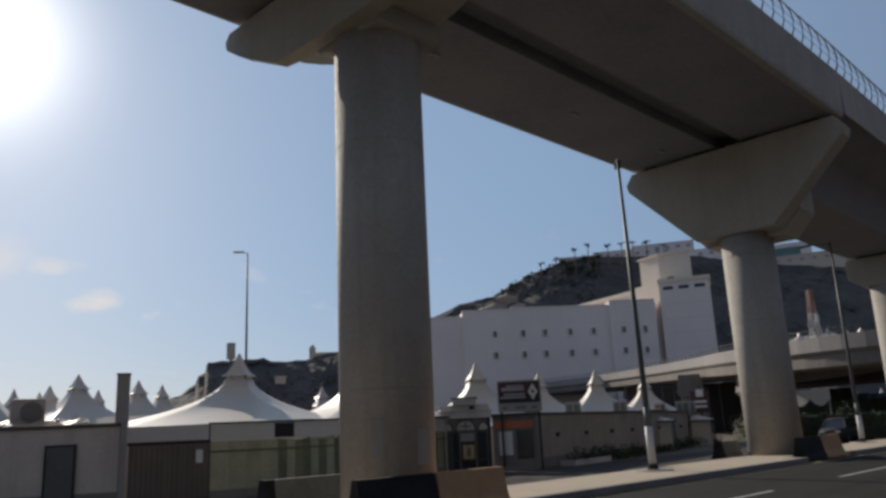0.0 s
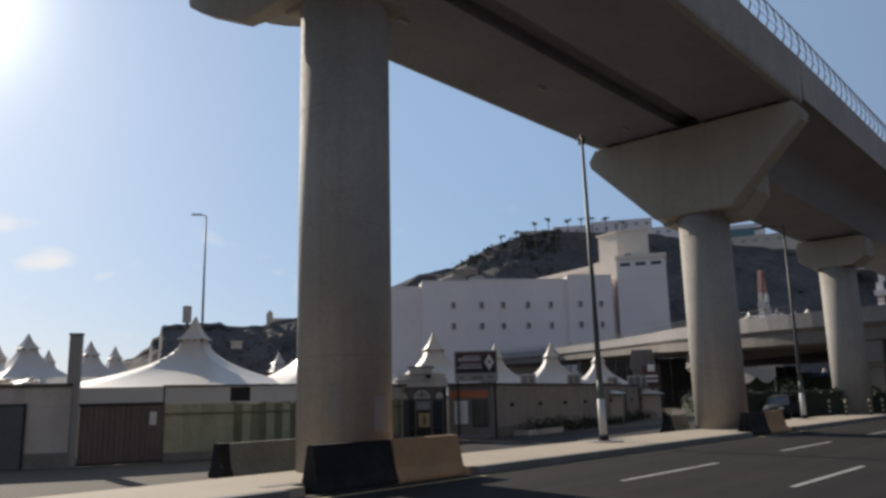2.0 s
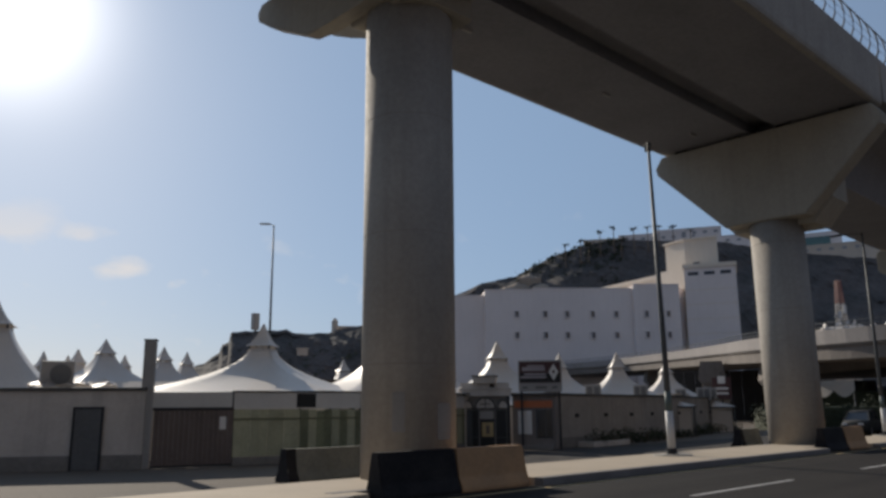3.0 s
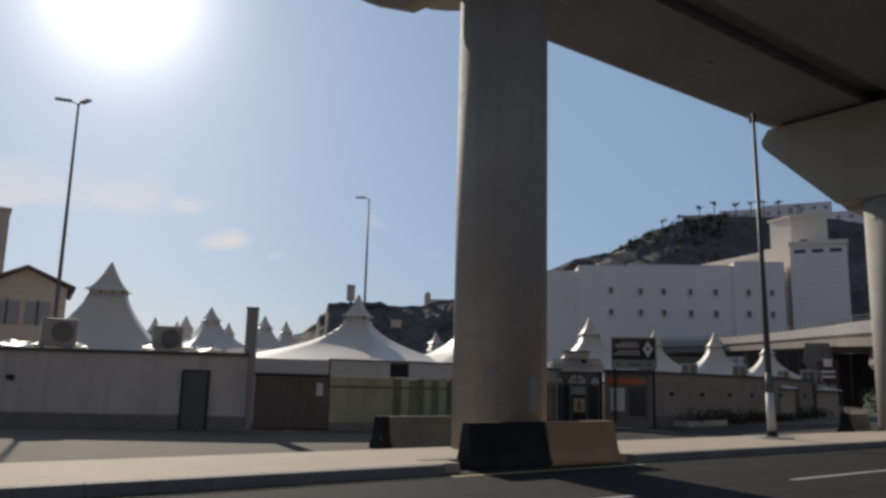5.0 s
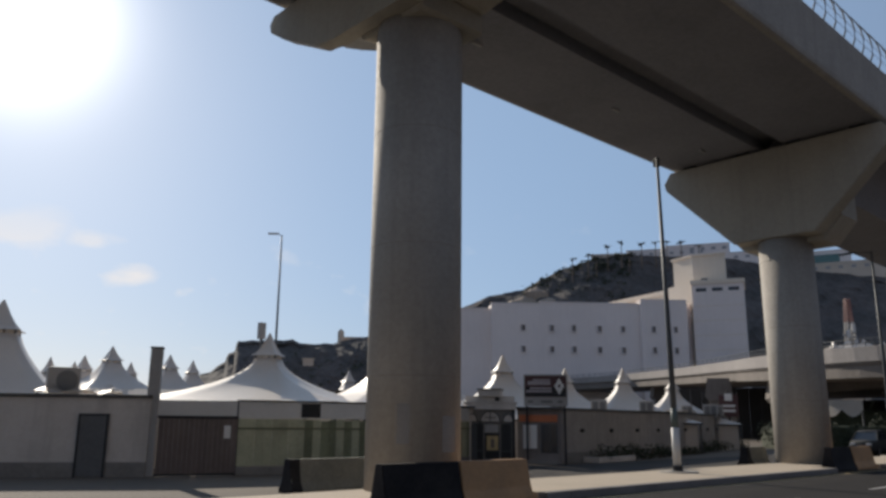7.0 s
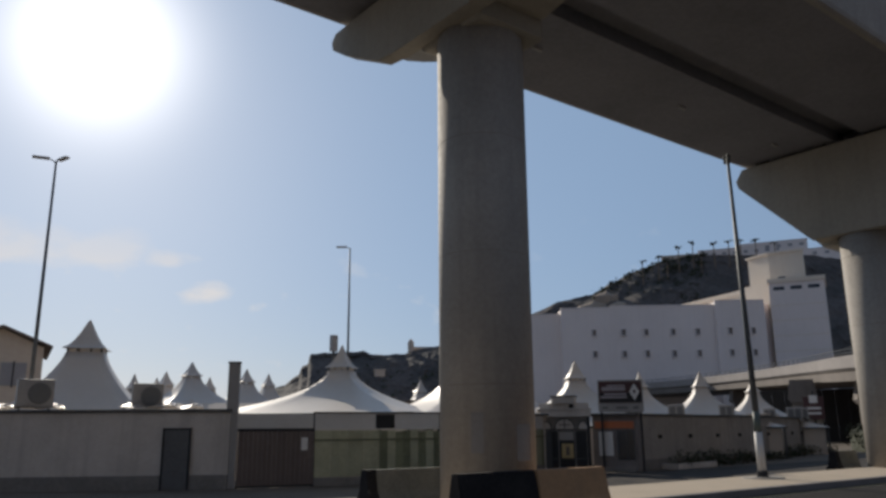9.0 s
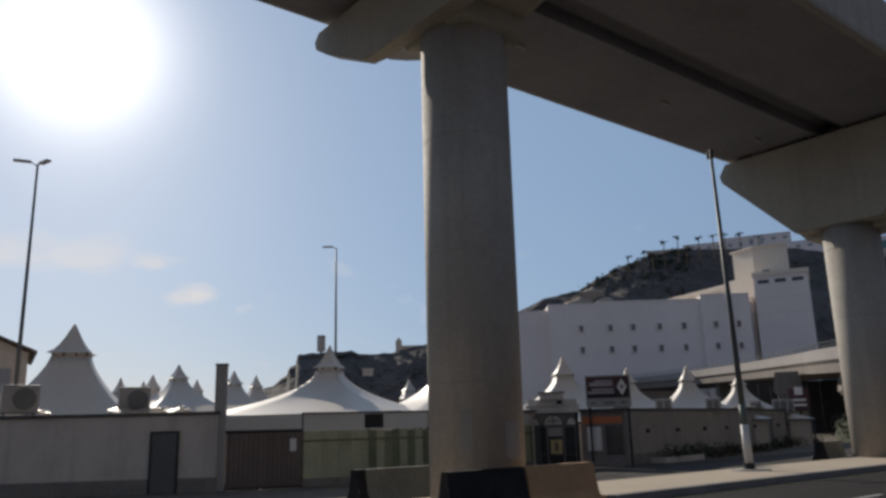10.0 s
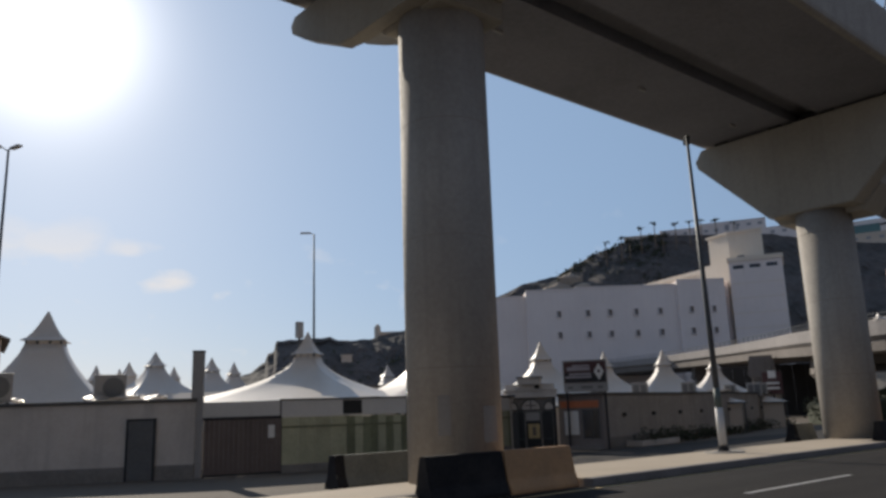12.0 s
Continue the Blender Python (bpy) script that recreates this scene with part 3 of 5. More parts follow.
def tent(x, y, half, eave, neck, top, turn, label, neck_r=0.15, cap_r=0.18, swell=1.8, curtains=True, group="peaked tents"):
    """A square canvas roof with swept sides, walls below, a small pagoda cap on top."""
    t = thing("peaked_tent", label, "tent", group, (x, y, 0), turn)
    bm = bmesh.new()
    rings, rows, per = [], 14, 6
    for i in range(rows + 1):
        u = (i / rows) ** 1.6
        h = eave + (neck - eave) * u
        r = half * (neck_r + (1 - neck_r) * (1 - u) ** swell)
        ring = []
        for side in range(4):
            for k in range(per):
                s = k / per * 2 - 1
                px, py = s, -1.0
                for _ in range(side):
                    px, py = -py, px
                # edges swept in between the corners, ridges at the corners
                pull = 1 - 0.05 * (1 - s * s) * (1 - u) - 0.10 * math.sin(math.pi * u) * (s * s)
                sag = -0.03 * half * (1 - s * s) * math.sin(math.pi * u)
                ring.append(bm.verts.new((px * r * pull, py * r * pull, h + sag)))
        rings.append(ring)
    n = 4 * per
    for a, b in zip(rings, rings[1:]):
        for k in range(n):
            bm.faces.new((a[k], a[(k + 1) % n], b[(k + 1) % n], b[k]))
    bm.faces.new(rings[-1])
    part("canopy", bm, TENT, t, smooth=True)
    hem = bmesh.new()
    outer = [(v[0] * half * 0.995, v[1] * half * 0.995) for v in ((-1, -1), (1, -1), (1, 1), (-1, 1))]
    for (ax, ay), (bx, by) in zip(outer, outer[1:] + outer[:1]):
        tube([(ax, ay, eave - 0.03), ((ax + bx) / 2 * 0.95, (ay + by) / 2 * 0.95, eave - 0.03), (bx, by, eave - 0.03)], 0.05, 6, True, hem)
    part("eave_pipe", hem, GALVANISED, t)
    for ax, ay in outer:
        part("leg", tube([(ax * 0.97, ay * 0.97, 0), (ax * 0.97, ay * 0.97, eave)], 0.06, 8), GALVANISED, t)
    w = half * 0.93
    for k, (x0, x1, y0, y1) in enumerate(((-w, w, -w, -w + 0.05), (-w, w, w - 0.05, w), (-w, -w + 0.05, -w, w), (w - 0.05, w, -w, w)) if curtains else ()):
        part("side_curtain", box(x0, x1, y0, y1, 0, eave - 0.1), TENT, t)
    cap = bmesh.new()
    prof = [(cap_r, 0.1), (cap_r * 0.74, 0.2), (cap_r * 0.54, 0.36), (cap_r * 0.34, 0.58), (cap_r * 0.19, 0.79), (cap_r * 0.08, 0.94), (0.006, 1.0)]
    rr = []
    for r, u in prof:
        ring = []
        for side in range(4):
            for k in range(3):
                s = k / 3 * 2 - 1
                px, py = s, -1.0
                for _ in range(side):
                    px, py = -py, px
                f = 1 - 0.12 * (1 - s * s)
                ring.append(cap.verts.new((px * r * half * f, py * r * half * f, neck + 0.02 + (top - neck) * u)))
        rr.append(ring)
    for a, b in zip(rr, rr[1:]):
        for k in range(12):
            cap.faces.new((a[k], a[(k + 1) % 12], b[(k + 1) % 12], b[k]))
    cap.faces.new(rr[0][::-1])
    cap.faces.new(rr[-1])
    part("vent_cap", cap, TENT, t, "pointed vent cap")
    # vented collar between roof and cap: corner posts with canvas flaps that leave slots
    c, z0, z1 = neck_r * half * 0.93, neck - 0.06, neck + 0.16 * (top - neck)
    for sx in (-1, 1):
        for sy in (-1, 1):
            part("collar_post", box(sx * c - 0.04, sx * c + 0.04, sy * c - 0.04, sy * c + 0.04, z0, z1), GALVANISED, t)
    for k in range(4):
        for u0, u1 in ((-0.96, -0.42), (-0.28, 0.3), (0.44, 0.96)):
            flap = box(u0 * c, u1 * c, -c - 0.015, -c + 0.015, z0, z1)
            flap.transform(pose(0, 0, 0, 0, 0, 90 * k))
            part("collar_flap", flap, TENT, t)
    return t


def tent_at(az, r, half, eave, neck, top, turn, label, **more):
    x, y, _ = polar(az, r)
    return tent(x, y, half, eave, neck, top, turn, label, **more)


tent_at(59.68, 38.3, 4.75, 2.72, 4.84, 6.05, 40, "large white canvas tent with a pointed vent cap behind the fence", neck_r=0.108, cap_r=0.135, swell=1.8)
tent_at(51.0, 40.5, 3.5, 2.72, 4.75, 5.9, -10, "large white canvas tent with a pointed vent cap beside the column", neck_r=0.17, cap_r=0.2, swell=1.8)
tent_at(76.95, 41.0, 4.3, 1.9, 5.7, 7.3, -22, "tall white canvas tent with a pagoda-like vent cap", neck_r=0.185, cap_r=0.228, swell=1.35)
tent_at(85.5, 38.0, 3.4, 2.3, 3.6, 4.4, -30, "white canvas tent behind the boundary wall")
tent_at(70.0, 37.0, 2.6, 2.35, 3.1, 3.4, -30, "low white canvas tent behind the boundary wall")
for az, el, r, half in ((73.86, 3.94, 86, 3.0), (71.82, 4.13, 92, 3.6), (70.15, 4.82, 88, 4.2), (66.4, 4.39, 92, 3.8), (64.87, 4.06, 100, 3.4), (53.9, 3.61, 105, 3.6), (72.4, 3.7, 100, 3.2), (68.9, 3.8, 104, 3.2), (78.2, 3.9, 85, 3.2), (84.2, 3.6, 75, 3.4)):
    z = 1.95 + r * math.tan(radians(el))
    tent_at(az, r, half * 0.9, z - 4.6, z - 1.7, z, 20 + az, "grey-white peaked tent among distant tents", neck_r=0.2, cap_r=0.26, swell=1.4, group="distant tents")
for az, el, r, half in ((42.63, 4.88, 49, 3.3), (38.11, 3.95, 60, 3.0), (34.03, 3.9, 60, 2.9), (30.66, 3.3, 70, 2.9), (46.6, 3.9, 60, 3.2)):
    z = 1.95 + r * math.tan(radians(el))
    tent_at(az, r, half * 1.5, z - 4.0, z - 1.25, z, az + 14, "cream-white canvas tent with a steep pointed cap behind the wall", neck_r=0.105, cap_r=0.13, swell=1.7, group="capped tents")


# ---- the white institution block ----
FAR = 1.32


def rise(z):
    """A height at the distance of the block, from one at the nearer distance it was first laid out for."""
    return 1.95 + (z - 1.95) * FAR


def line_point(az):
    return polar(az, 148 * FAR / math.cos(radians(az - 50)))


block = thing("white_building", "long white rendered building with small square windows", "building")
a, b = line_point(47.5), line_point(29.0)
m, L = along(a, b)
block.matrix_world = m


def u_at(az):
    return (Vector(line_point(az)) - Vector(a)).length


steps = [(47.5, 43.45, 23.6, 1.6), (43.45, 39.85, 24.55, 0.0), (39.85, 32.65, 24.9, 0.12), (32.65, 29.45, 25.6, -0.9), (29.45, 28.9, 24.2, 2.5)]
for a0, a1, top, back in steps:
    top = rise(top)
    bm = box(u_at(a0), u_at(a1), back, 14, 0, top, 0.0)
    part("wall", bm, WHITE_BUILDING, block)
    part("parapet", box(u_at(a0), u_at(a1), back - 0.12, back + 0.2, top, top + 0.35), WHITE_BUILDING, block)
for az in (41.1, 39.0, 37.4, 35.55, 33.87, 31.8, 30.3):
    for z in (rise(19.95), rise(15.85)):
        u, front = u_at(az), -0.9 if az < 32.6 else 0.0
        w = part("window", box(u - 0.5, u + 0.5, front - 0.03, front + 0.05, z - 0.75, z + 0.75), HAZED_PANE, block)
        part("dark_light", box(u - 0.05, u + 0.44, front - 0.05, front - 0.032, z - 0.62, z + 0.62), ROOF_TILE, w, "open dark half")
        part("sill", box(u - 0.7, u + 0.7, front - 0.3, front - 0.035, z - 0.95, z - 0.8), WHITE_BUILDING, w)
        part("jamb", box(u - 0.66, u - 0.52, front - 0.3, front - 0.035, z - 0.79, z + 0.79), WHITE_BUILDING, w)
        part("jamb", box(u + 0.52, u + 0.66, front - 0.3, front - 0.035, z - 0.79, z + 0.79), WHITE_BUILDING, w)
        part("lintel", box(u - 0.7, u + 0.7, front - 0.3, front - 0.035, z + 0.8, z + 0.95), WHITE_BUILDING, w)

tower = thing("tower_block", "white and cream tower block with a stepped top", "building")
ta, tb = polar(28.95, 158.3 * FAR), polar(25.45, 158 * FAR)
m, TL = along(ta, tb)
tower.matrix_world = m
T1, T2 = 37.6, 45.9
part("wall", box(0, TL, 0, 12, 0, T1), WHITE_BUILDING, tower)
part("parapet", box(-0.3, TL + 0.3, -0.3, 12.3, T1, T1 + 1.1), CREAM_BUILDING, tower)
# the upper storey stands back, its flank in line with the wing
WING_WAY = (Vector(polar(36.6, 188 * FAR)) - Vector(polar(29.0, 160.5 * FAR))).normalized()


def flank_block(name, corners, depth, z0, z1, mat, label):
    """A block on two front corners whose sides run back along the wing."""
    into = tower.matrix_world.inverted()
    p, q = Vector(polar(*corners[0])), Vector(polar(*corners[1]))
    plan = [p, q, q + WING_WAY * depth, p + WING_WAY * depth]
    bm = bmesh.new()
    ring = [[bm.verts.new(into @ Vector((v.x, v.y, z))) for v in plan] for z in (z0, z1)]
    bm.faces.new(ring[0][::-1])
    bm.faces.new(ring[1])
    for k in range(4):
        bm.faces.new((ring[0][k], ring[0][(k + 1) % 4], ring[1][(k + 1) % 4], ring[1][k]))
    return part(name, bm, mat, tower, label)


flank_block("upper_storey", ((28.8, 213.0), (26.55, 211.5)), 7.3, T1 + 0.6, T2, CREAM_BUILDING, "cream upper storey")
flank_block("roof_slab", ((28.85, 212.6), (26.5, 211.1)), 8.0, T2, T2 + 0.5, CREAM_BUILDING, "roof slab")
flank_block("side_block", ((28.95, 211.6), (26.6, 210.4)), 9.5, T1 - 6.0, T1 + 0.9, CREAM_BUILDING, "cream flank of the tower")
for az in (28.2, 27.6, 27.0):
    flank_block("window", ((az, 212.3), (az - 0.36, 212.0)), 0.5, T1 + 1.5, T1 + 2.1, WINDOW, "dark slit window")
for k in range(3):
    part("window", box(1.0 + k * 4.0, 3.6 + k * 4.0, -0.05, 0.05, T1 - 1.9, T1 - 1.0), WINDOW, tower, "dark slit window")
for k in range(7):
    part("band", box(0.0, TL, -0.06, 0.0, 9 + 3.8 * k, 9.14 + 3.8 * k), CREAM_BUILDING, tower)
wing = thing("long_wing", "long cream wing running back from the tower block", "building")
m, GL2 = along(polar(36.6, 188 * FAR), polar(29.0, 160.5 * FAR))
wing.matrix_world = m
part("wall", box(0, GL2, 0.3, 10, 0, T1 - 0.7), CREAM_BUILDING, wing)
part("parapet", box(0, GL2, 0.0, 10.3, T1 - 0.7, T1 + 0.5), CREAM_BUILDING, wing)
part("string_course", box(0, GL2, 0.1, 0.3, T1 - 5.0, T1 - 4.5), WHITE_BUILDING, wing)
part("lower_tier", box(GL2 * 0.2, GL2 - 0.5, -1.6, 0.0, 0, T1 - 4.6), WHITE_BUILDING, wing, "lower tier before the wing")
for u in (0.42, 0.63, 0.86):
    part("roof_vent", box(GL2 * u, GL2 * u + 1.6, -1.4, -0.2, T1 - 4.6, T1 - 3.6, 0.05), WHITE_SLEEVE, wing, "pale roof vent")
for k in range(4):
    part("window", box(GL2 - 6 - 6 * k, GL2 - 3.6 - 6 * k, 0.2, 0.32, T1 - 8, T1 - 6.6), WINDOW, wing)


# ---- the hills ----
def ridge(name, control, r, depth, label, seed, rough=1.0, mat=None):
    """A rocky slope whose crest runs through (azimuth, height) pairs, lumpy at three scales."""
    bm = bmesh.new()
    azs = np.array([c[0] for c in control])
    els = np.array([c[1] for c in control])
    n, k = 240, 34
    lo, hi = min(azs), max(azs)
    order = np.argsort(azs)
    grid = []
    for i in range(n + 1):
        az = lo + (hi - lo) * i / n
        top = np.interp(az, azs[order], els[order])
        col = []
        for j in range(k + 1):
            u = j / k
            rr = r - depth * (1 - u)
            z = top * u ** 0.8
            x, y, _ = polar(az, rr)
            q = Vector((x, y, seed)) * 0.03
            lump = (noise.noise(q) * 5 + noise.noise(q * 3.1) * 2.6 + noise.noise(q * 8.3) * 1.2) * rough
            ledge = 0.5 * math.sin(z * 0.55 + noise.noise(q * 1.5) * 6) * rough
            lump += (noise.noise(q * 19) * 1.5 + noise.noise(q * 41) * 0.9) * rough
            fade = min(1, u * 3) * (0.25 if u > 0.92 else 1)
            x, y, _ = polar(az, rr + (lump * 1.4 + ledge) * fade)
            col.append(bm.verts.new((x, y, max(-1, z + lump * 0.35 * fade + (noise.noise(q * 9) * 0.9 * rough if u > 0.7 else 0)))))
        grid.append(col)
    for p, q in zip(grid, grid[1:]):
        for j in range(k):
            bm.faces.new((p[j], q[j], q[j + 1], p[j + 1]))
    return structure(name, bm, mat or ROCK, label, "hill")


H420 = lambda el: 1.95 + 420 * math.tan(radians(el))
ridge("hill_east", [(52, 20), (48, 40), (45.66, H420(8.24)), (43.75, H420(9.16)), (40.98, H420(9.68)), (39.9, H420(10.32)), (38.16, H420(11.1)), (36.0, H420(11.75)), (33.6, H420(12.05)), (31.3, H420(11.9)), (26.3, H420(11.4)), (21.5, H420(10.3)), (16.7, H420(9.5)), (12.2, H420(8.2)), (8.8, H420(6.8)), (2, 30), (-4, 5)], 420, 82, "steep dark brown rocky hill behind the white building", 3.0, 0.75)
H300 = lambda el: 1.95 + 300 * math.tan(radians(el))
# unseen slope, added to cut and warm the fill light from behind
ridge("hill_south", [(-140, 70), (-120, 90), (-100, 80), (-80, 95), (-60, 85), (-40, 70), (-25, 40), (-12, 15)], 190, 140, "unseen rock slope added behind the road to block sky light", 21.0, 1.2)
ridge("hill_west", [(67, 2), (66.3, H300(1.9)), (64.3, H300(3.1)), (63.7, H300(3.25)), (63.2, H300(3.7)), (62.7, H300(4.0)), (62.58, H300(4.6)), (62.1, H300(4.8)), (61.98, H300(5.5)), (60.4, H300(5.65)), (58.7, H300(5.6)), (58.1, H300(5.75)), (57.6, H300(5.5)), (55.1, H300(5.5)), (54.5, H300(5.72)), (52.4, H300(6.15)), (49, H300(6.2)), (46, H300(5.6)), (42, 10)], 300, 42, "low dark rocky ridge behind the tents", 9.0, 0.5)



def scrub(name, az0, az1, r, crest, count, size, drop, label, seed):
    """Dry bushes scattered over a slope below its crest: clumps of small leaf faces."""
    rnd = random.Random(seed)
    bm = bmesh.new()
    for k in range(count):
        az = rnd.uniform(az0, az1)
        down = rnd.random() ** 1.6
        x, y, _ = polar(az, r - 1.0 - 46 * down)
        c = Vector((x, y, 1.95 + r * math.tan(radians(crest(az))) - 0.6 - 46 * down * drop))
        w = size * rnd.uniform(0.5, 1.3)
        for j in range(9):
            q = Euler((rnd.uniform(0, 6), rnd.uniform(0, 6), rnd.uniform(0, 6))).to_matrix()
            o = c + Vector((rnd.gauss(0, 0.45), rnd.gauss(0, 0.45), abs(rnd.gauss(0, 0.4)))) * w
            bm.faces.new([bm.verts.new(o + q @ Vector(p) * w * 0.5) for p in ((-0.6, 0, 0), (0, -0.5, 0.1), (0.7, 0, 0), (0, 0.5, 0.1))])
    tagged(part(name, bm, LEAF), label, "bushes", kind="stuff")


EAST_CREST = ((26.3, 11.4), (31.3, 11.9), (33.6, 12.05), (36.0, 11.75), (38.16, 11.1), (39.9, 10.32), (41.0, 9.68))
scrub("hill_scrub", 33.0, 41.0, 420, lambda az: float(np.interp(az, [c[0] for c in EAST_CREST], [c[1] for c in EAST_CREST])), 340, 2.0, 0.95, "dark dry bushes scattered over the rocky hill", 71)
WEST_CREST = ((52.8, 5.9), (54.5, 5.5), (56.1, 5.3), (58.2, 5.5), (60.1, 5.65), (61.9, 5.35))
scrub("ridge_scrub", 53.0, 61.5, 300, lambda az: float(np.interp(az, [c[0] for c in WEST_CREST], [c[1] for c in WEST_CREST])) - 0.1, 70, 1.1, 0.55, "dark dry bushes on the low ridge", 72)

# pale cut ledges low on the hill's shoulder
for az0, az1, el, r, tall in ((42.2, 39.6, 9.35, 398, 5.0), (40.9, 39.2, 9.95, 404, 3.5), (39.9, 37.6, 9.2, 396, 3.0)):
    m, L = along(polar(az0, r), polar(az1, r))
    bm = bmesh.new()
    base = 1.95 + r * math.tan(radians(el))
    rows_ = []
    for i in range(25):
        u = i / 24
        h = tall * math.sin(math.pi * min(1.0, 0.12 + u * 0.9)) * (0.75 + 0.5 * noise.noise(Vector((u * 5, az0, 0))))
        rows_.append([bm.verts.new((L * u, y + 1.2 * noise.noise(Vector((u * 9, y, az1))), z)) for y, z in ((-3, base - tall - 8), (-1.5, base - tall), (0.6, base - tall + h * 0.55), (3.0, base - tall + h), (12.0, base - tall + h * 0.9), (14.0, base - tall - 8))])
    for p, q in zip(rows_, rows_[1:]):
        for k in range(5):
            bm.faces.new((p[k], q[k], q[k + 1], p[k + 1]))
    ledge_ob = part("rock_ledge", bm, PALE_ROCK)
    ledge_ob.matrix_world = m
    tagged(ledge_ob, "pale bare cut rock ledge on the dark hill", "rock", "pale rock ledges", "structure")

# ---- the road overpass beyond ----
over_pts = [(75.0, -60.0, 0.75), (74.0, -20.0, 0.75), (73.6, 0.0, 0.75), (74.6, 14.0, 0.5), (78.0, 25.0, 0.65), (89.0, 37.0, 1.35), (106.0, 50.0, 2.35), (128.0, 72.0, 3.35), (146.0, 97.0, 4.05), (156.0, 124.0, 4.35)]


def smooth_path(points, steps=6):
    """A curve through the points."""
    p = [Vector(q) for q in points]
    p = [p[0] * 2 - p[1]] + p + [p[-1] * 2 - p[-2]]
    out = []
    for i in range(1, len(p) - 2):
        for k in range(steps):
            t = k / steps
            out.append(0.5 * (2 * p[i] + (p[i + 1] - p[i - 1]) * t + (2 * p[i - 1] - 5 * p[i] + 4 * p[i + 1] - p[i + 2]) * t * t + (3 * p[i] - p[i - 1] - 3 * p[i + 1] + p[i + 2]) * t ** 3))
    return out + [p[-2]]


def sweep(path, outline):
    """An outline of (left, up) pairs drawn along a path."""
    bm, rings = bmesh.new(), []
    for i, q in enumerate(path):
        d = path[min(i + 1, len(path) - 1)] - path[max(i - 1, 0)]
        left = Vector((-d.y, d.x, 0)).normalized()
        rings.append([bm.verts.new(q + left * a + Vector((0, 0, z))) for a, z in outline])
    n = len(outline)
    for a, b in zip(rings, rings[1:]):
        for k in range(n):
            bm.faces.new((a[k], a[(k + 1) % n], b[(k + 1) % n], b[k]))
    bm.faces.new(rings[0][::-1])
    bm.faces.new(rings[-1])
    return bm


overpass = thing("road_overpass", "grey concrete road overpass with a low parapet and steel rail", "bridge")
over_path = smooth_path(over_pts)
# widened on the far side so that its underside stays dark
part("deck", sweep(over_path, [(-15.0, 7.0), (-15.0, 6.4), (-14.4, 5.4), (3.9, 5.4), (4.1, 5.5), (4.2, 6.5), (4.4, 6.65), (4.4, 7.0)]), BRIDGE, overpass)
# a broad deck added behind it to darken the space below
ramp = bmesh.new()
plan = [(89.2, -58.0), (128.0, -58.0), (138.0, 18.0), (140.0, 60.0), (114.0, 46.0), (100.0, 31.0), (92.0, 22.0), (89.4, 10.0)]
low_ring, high_ring = [ramp.verts.new((x, y, 6.4)) for x, y in plan], [ramp.verts.new((x, y, 7.6)) for x, y in plan]
ramp.faces.new(low_ring[::-1])
ramp.faces.new(high_ring)
for k in range(len(plan)):
    ramp.faces.new((low_ring[k], low_ring[(k + 1) % len(plan)], high_ring[(k + 1) % len(plan)], high_ring[k]))
part("ramp_deck", ramp, BRIDGE, overpass)
for k in range(5):
    part("cross_beam", box(93.0 + 8.0 * k, 94.2 + 8.0 * k, -50, 24 + 2.5 * k, 5.6, 6.39), BRIDGE, overpass)
for c, s in ((-10.6, -1), (0.0, 1)):
    part("parapet", sweep(over_path, [(c + s * 4.15, 7.0), (c + s * 4.6, 6.85), (c + s * 4.62, 8.15), (c + s * 4.3, 8.15)]), PARAPET, overpass)
for z in (8.42, 8.78):
    part("rail", sweep(over_path, [(4.43, z), (4.49, z), (4.49, z + 0.06), (4.43, z + 0.06)]), RAIL, overpass)
post_me = mesh_of("rail_post", tube([(0, 0, 8.1), (0, 0, 8.84)], 0.04, 5), RAIL)
for i, q in enumerate(over_path[10:-1]):
    d = (over_path[i + 11] - q).normalized()
    for k in range(2):
        o = new("rail_post", post_me)
        o.parent, o.location = overpass, q + Vector((-d.y, d.x, 0)) * 4.46 + (over_path[i + 11] - q) * 0.5 * k


def overpass_pier(x, y, turn, top):
    p = thing("overpass_pier", "grey concrete overpass pier with a flared head", "bridge pier", "overpass piers", (x, y, 0), turn)
    part("stem", box(-0.7, 0.7, -1.3, 1.3, -0.2, top - 2.15, 0.12), BRIDGE, p)
    part("head", prism([(-1.4, top - 2.9), (1.4, top - 2.9), (1.8, top - 2.4), (1.4, top + 0.02), (-1.4, top + 0.02), (-1.8, top - 2.4)], -0.9, 0.9), BRIDGE, p)


for x, y, turn, top in ((72.6, 16.2, 82, 6.61), (81.5, 15.0, 82, 6.61), (73.5, -8.0, 90, 6.61), (93.0, 40.5, 40, 7.43), (98.4, 51.4, 27, 8.0), (137.0, 84.0, 54, 9.55)):
    overpass_pier(x, y, turn, top)


# dark panels added as painted shade under the overpass beside the white block
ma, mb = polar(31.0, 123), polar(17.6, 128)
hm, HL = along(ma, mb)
backdrop = thing("shade_backdrop", "dark panels added to stand in for the shade under the overpass", "hoarding")
backdrop.matrix_world = hm
UNDERPASS_SHADE = material("underpass_shade", (0.05, 0.042, 0.036), 0.85, 0.2, 0.6, 6, 0.1, per_piece=0.2)
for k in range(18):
    part("panel", box(HL * k / 18 + 0.01, HL * (k + 1) / 18 - 0.01, 0, 0.06, 0, 7.3 if k < 9 else (6.5 if k < 13 else 5.6)), UNDERPASS_SHADE, backdrop)


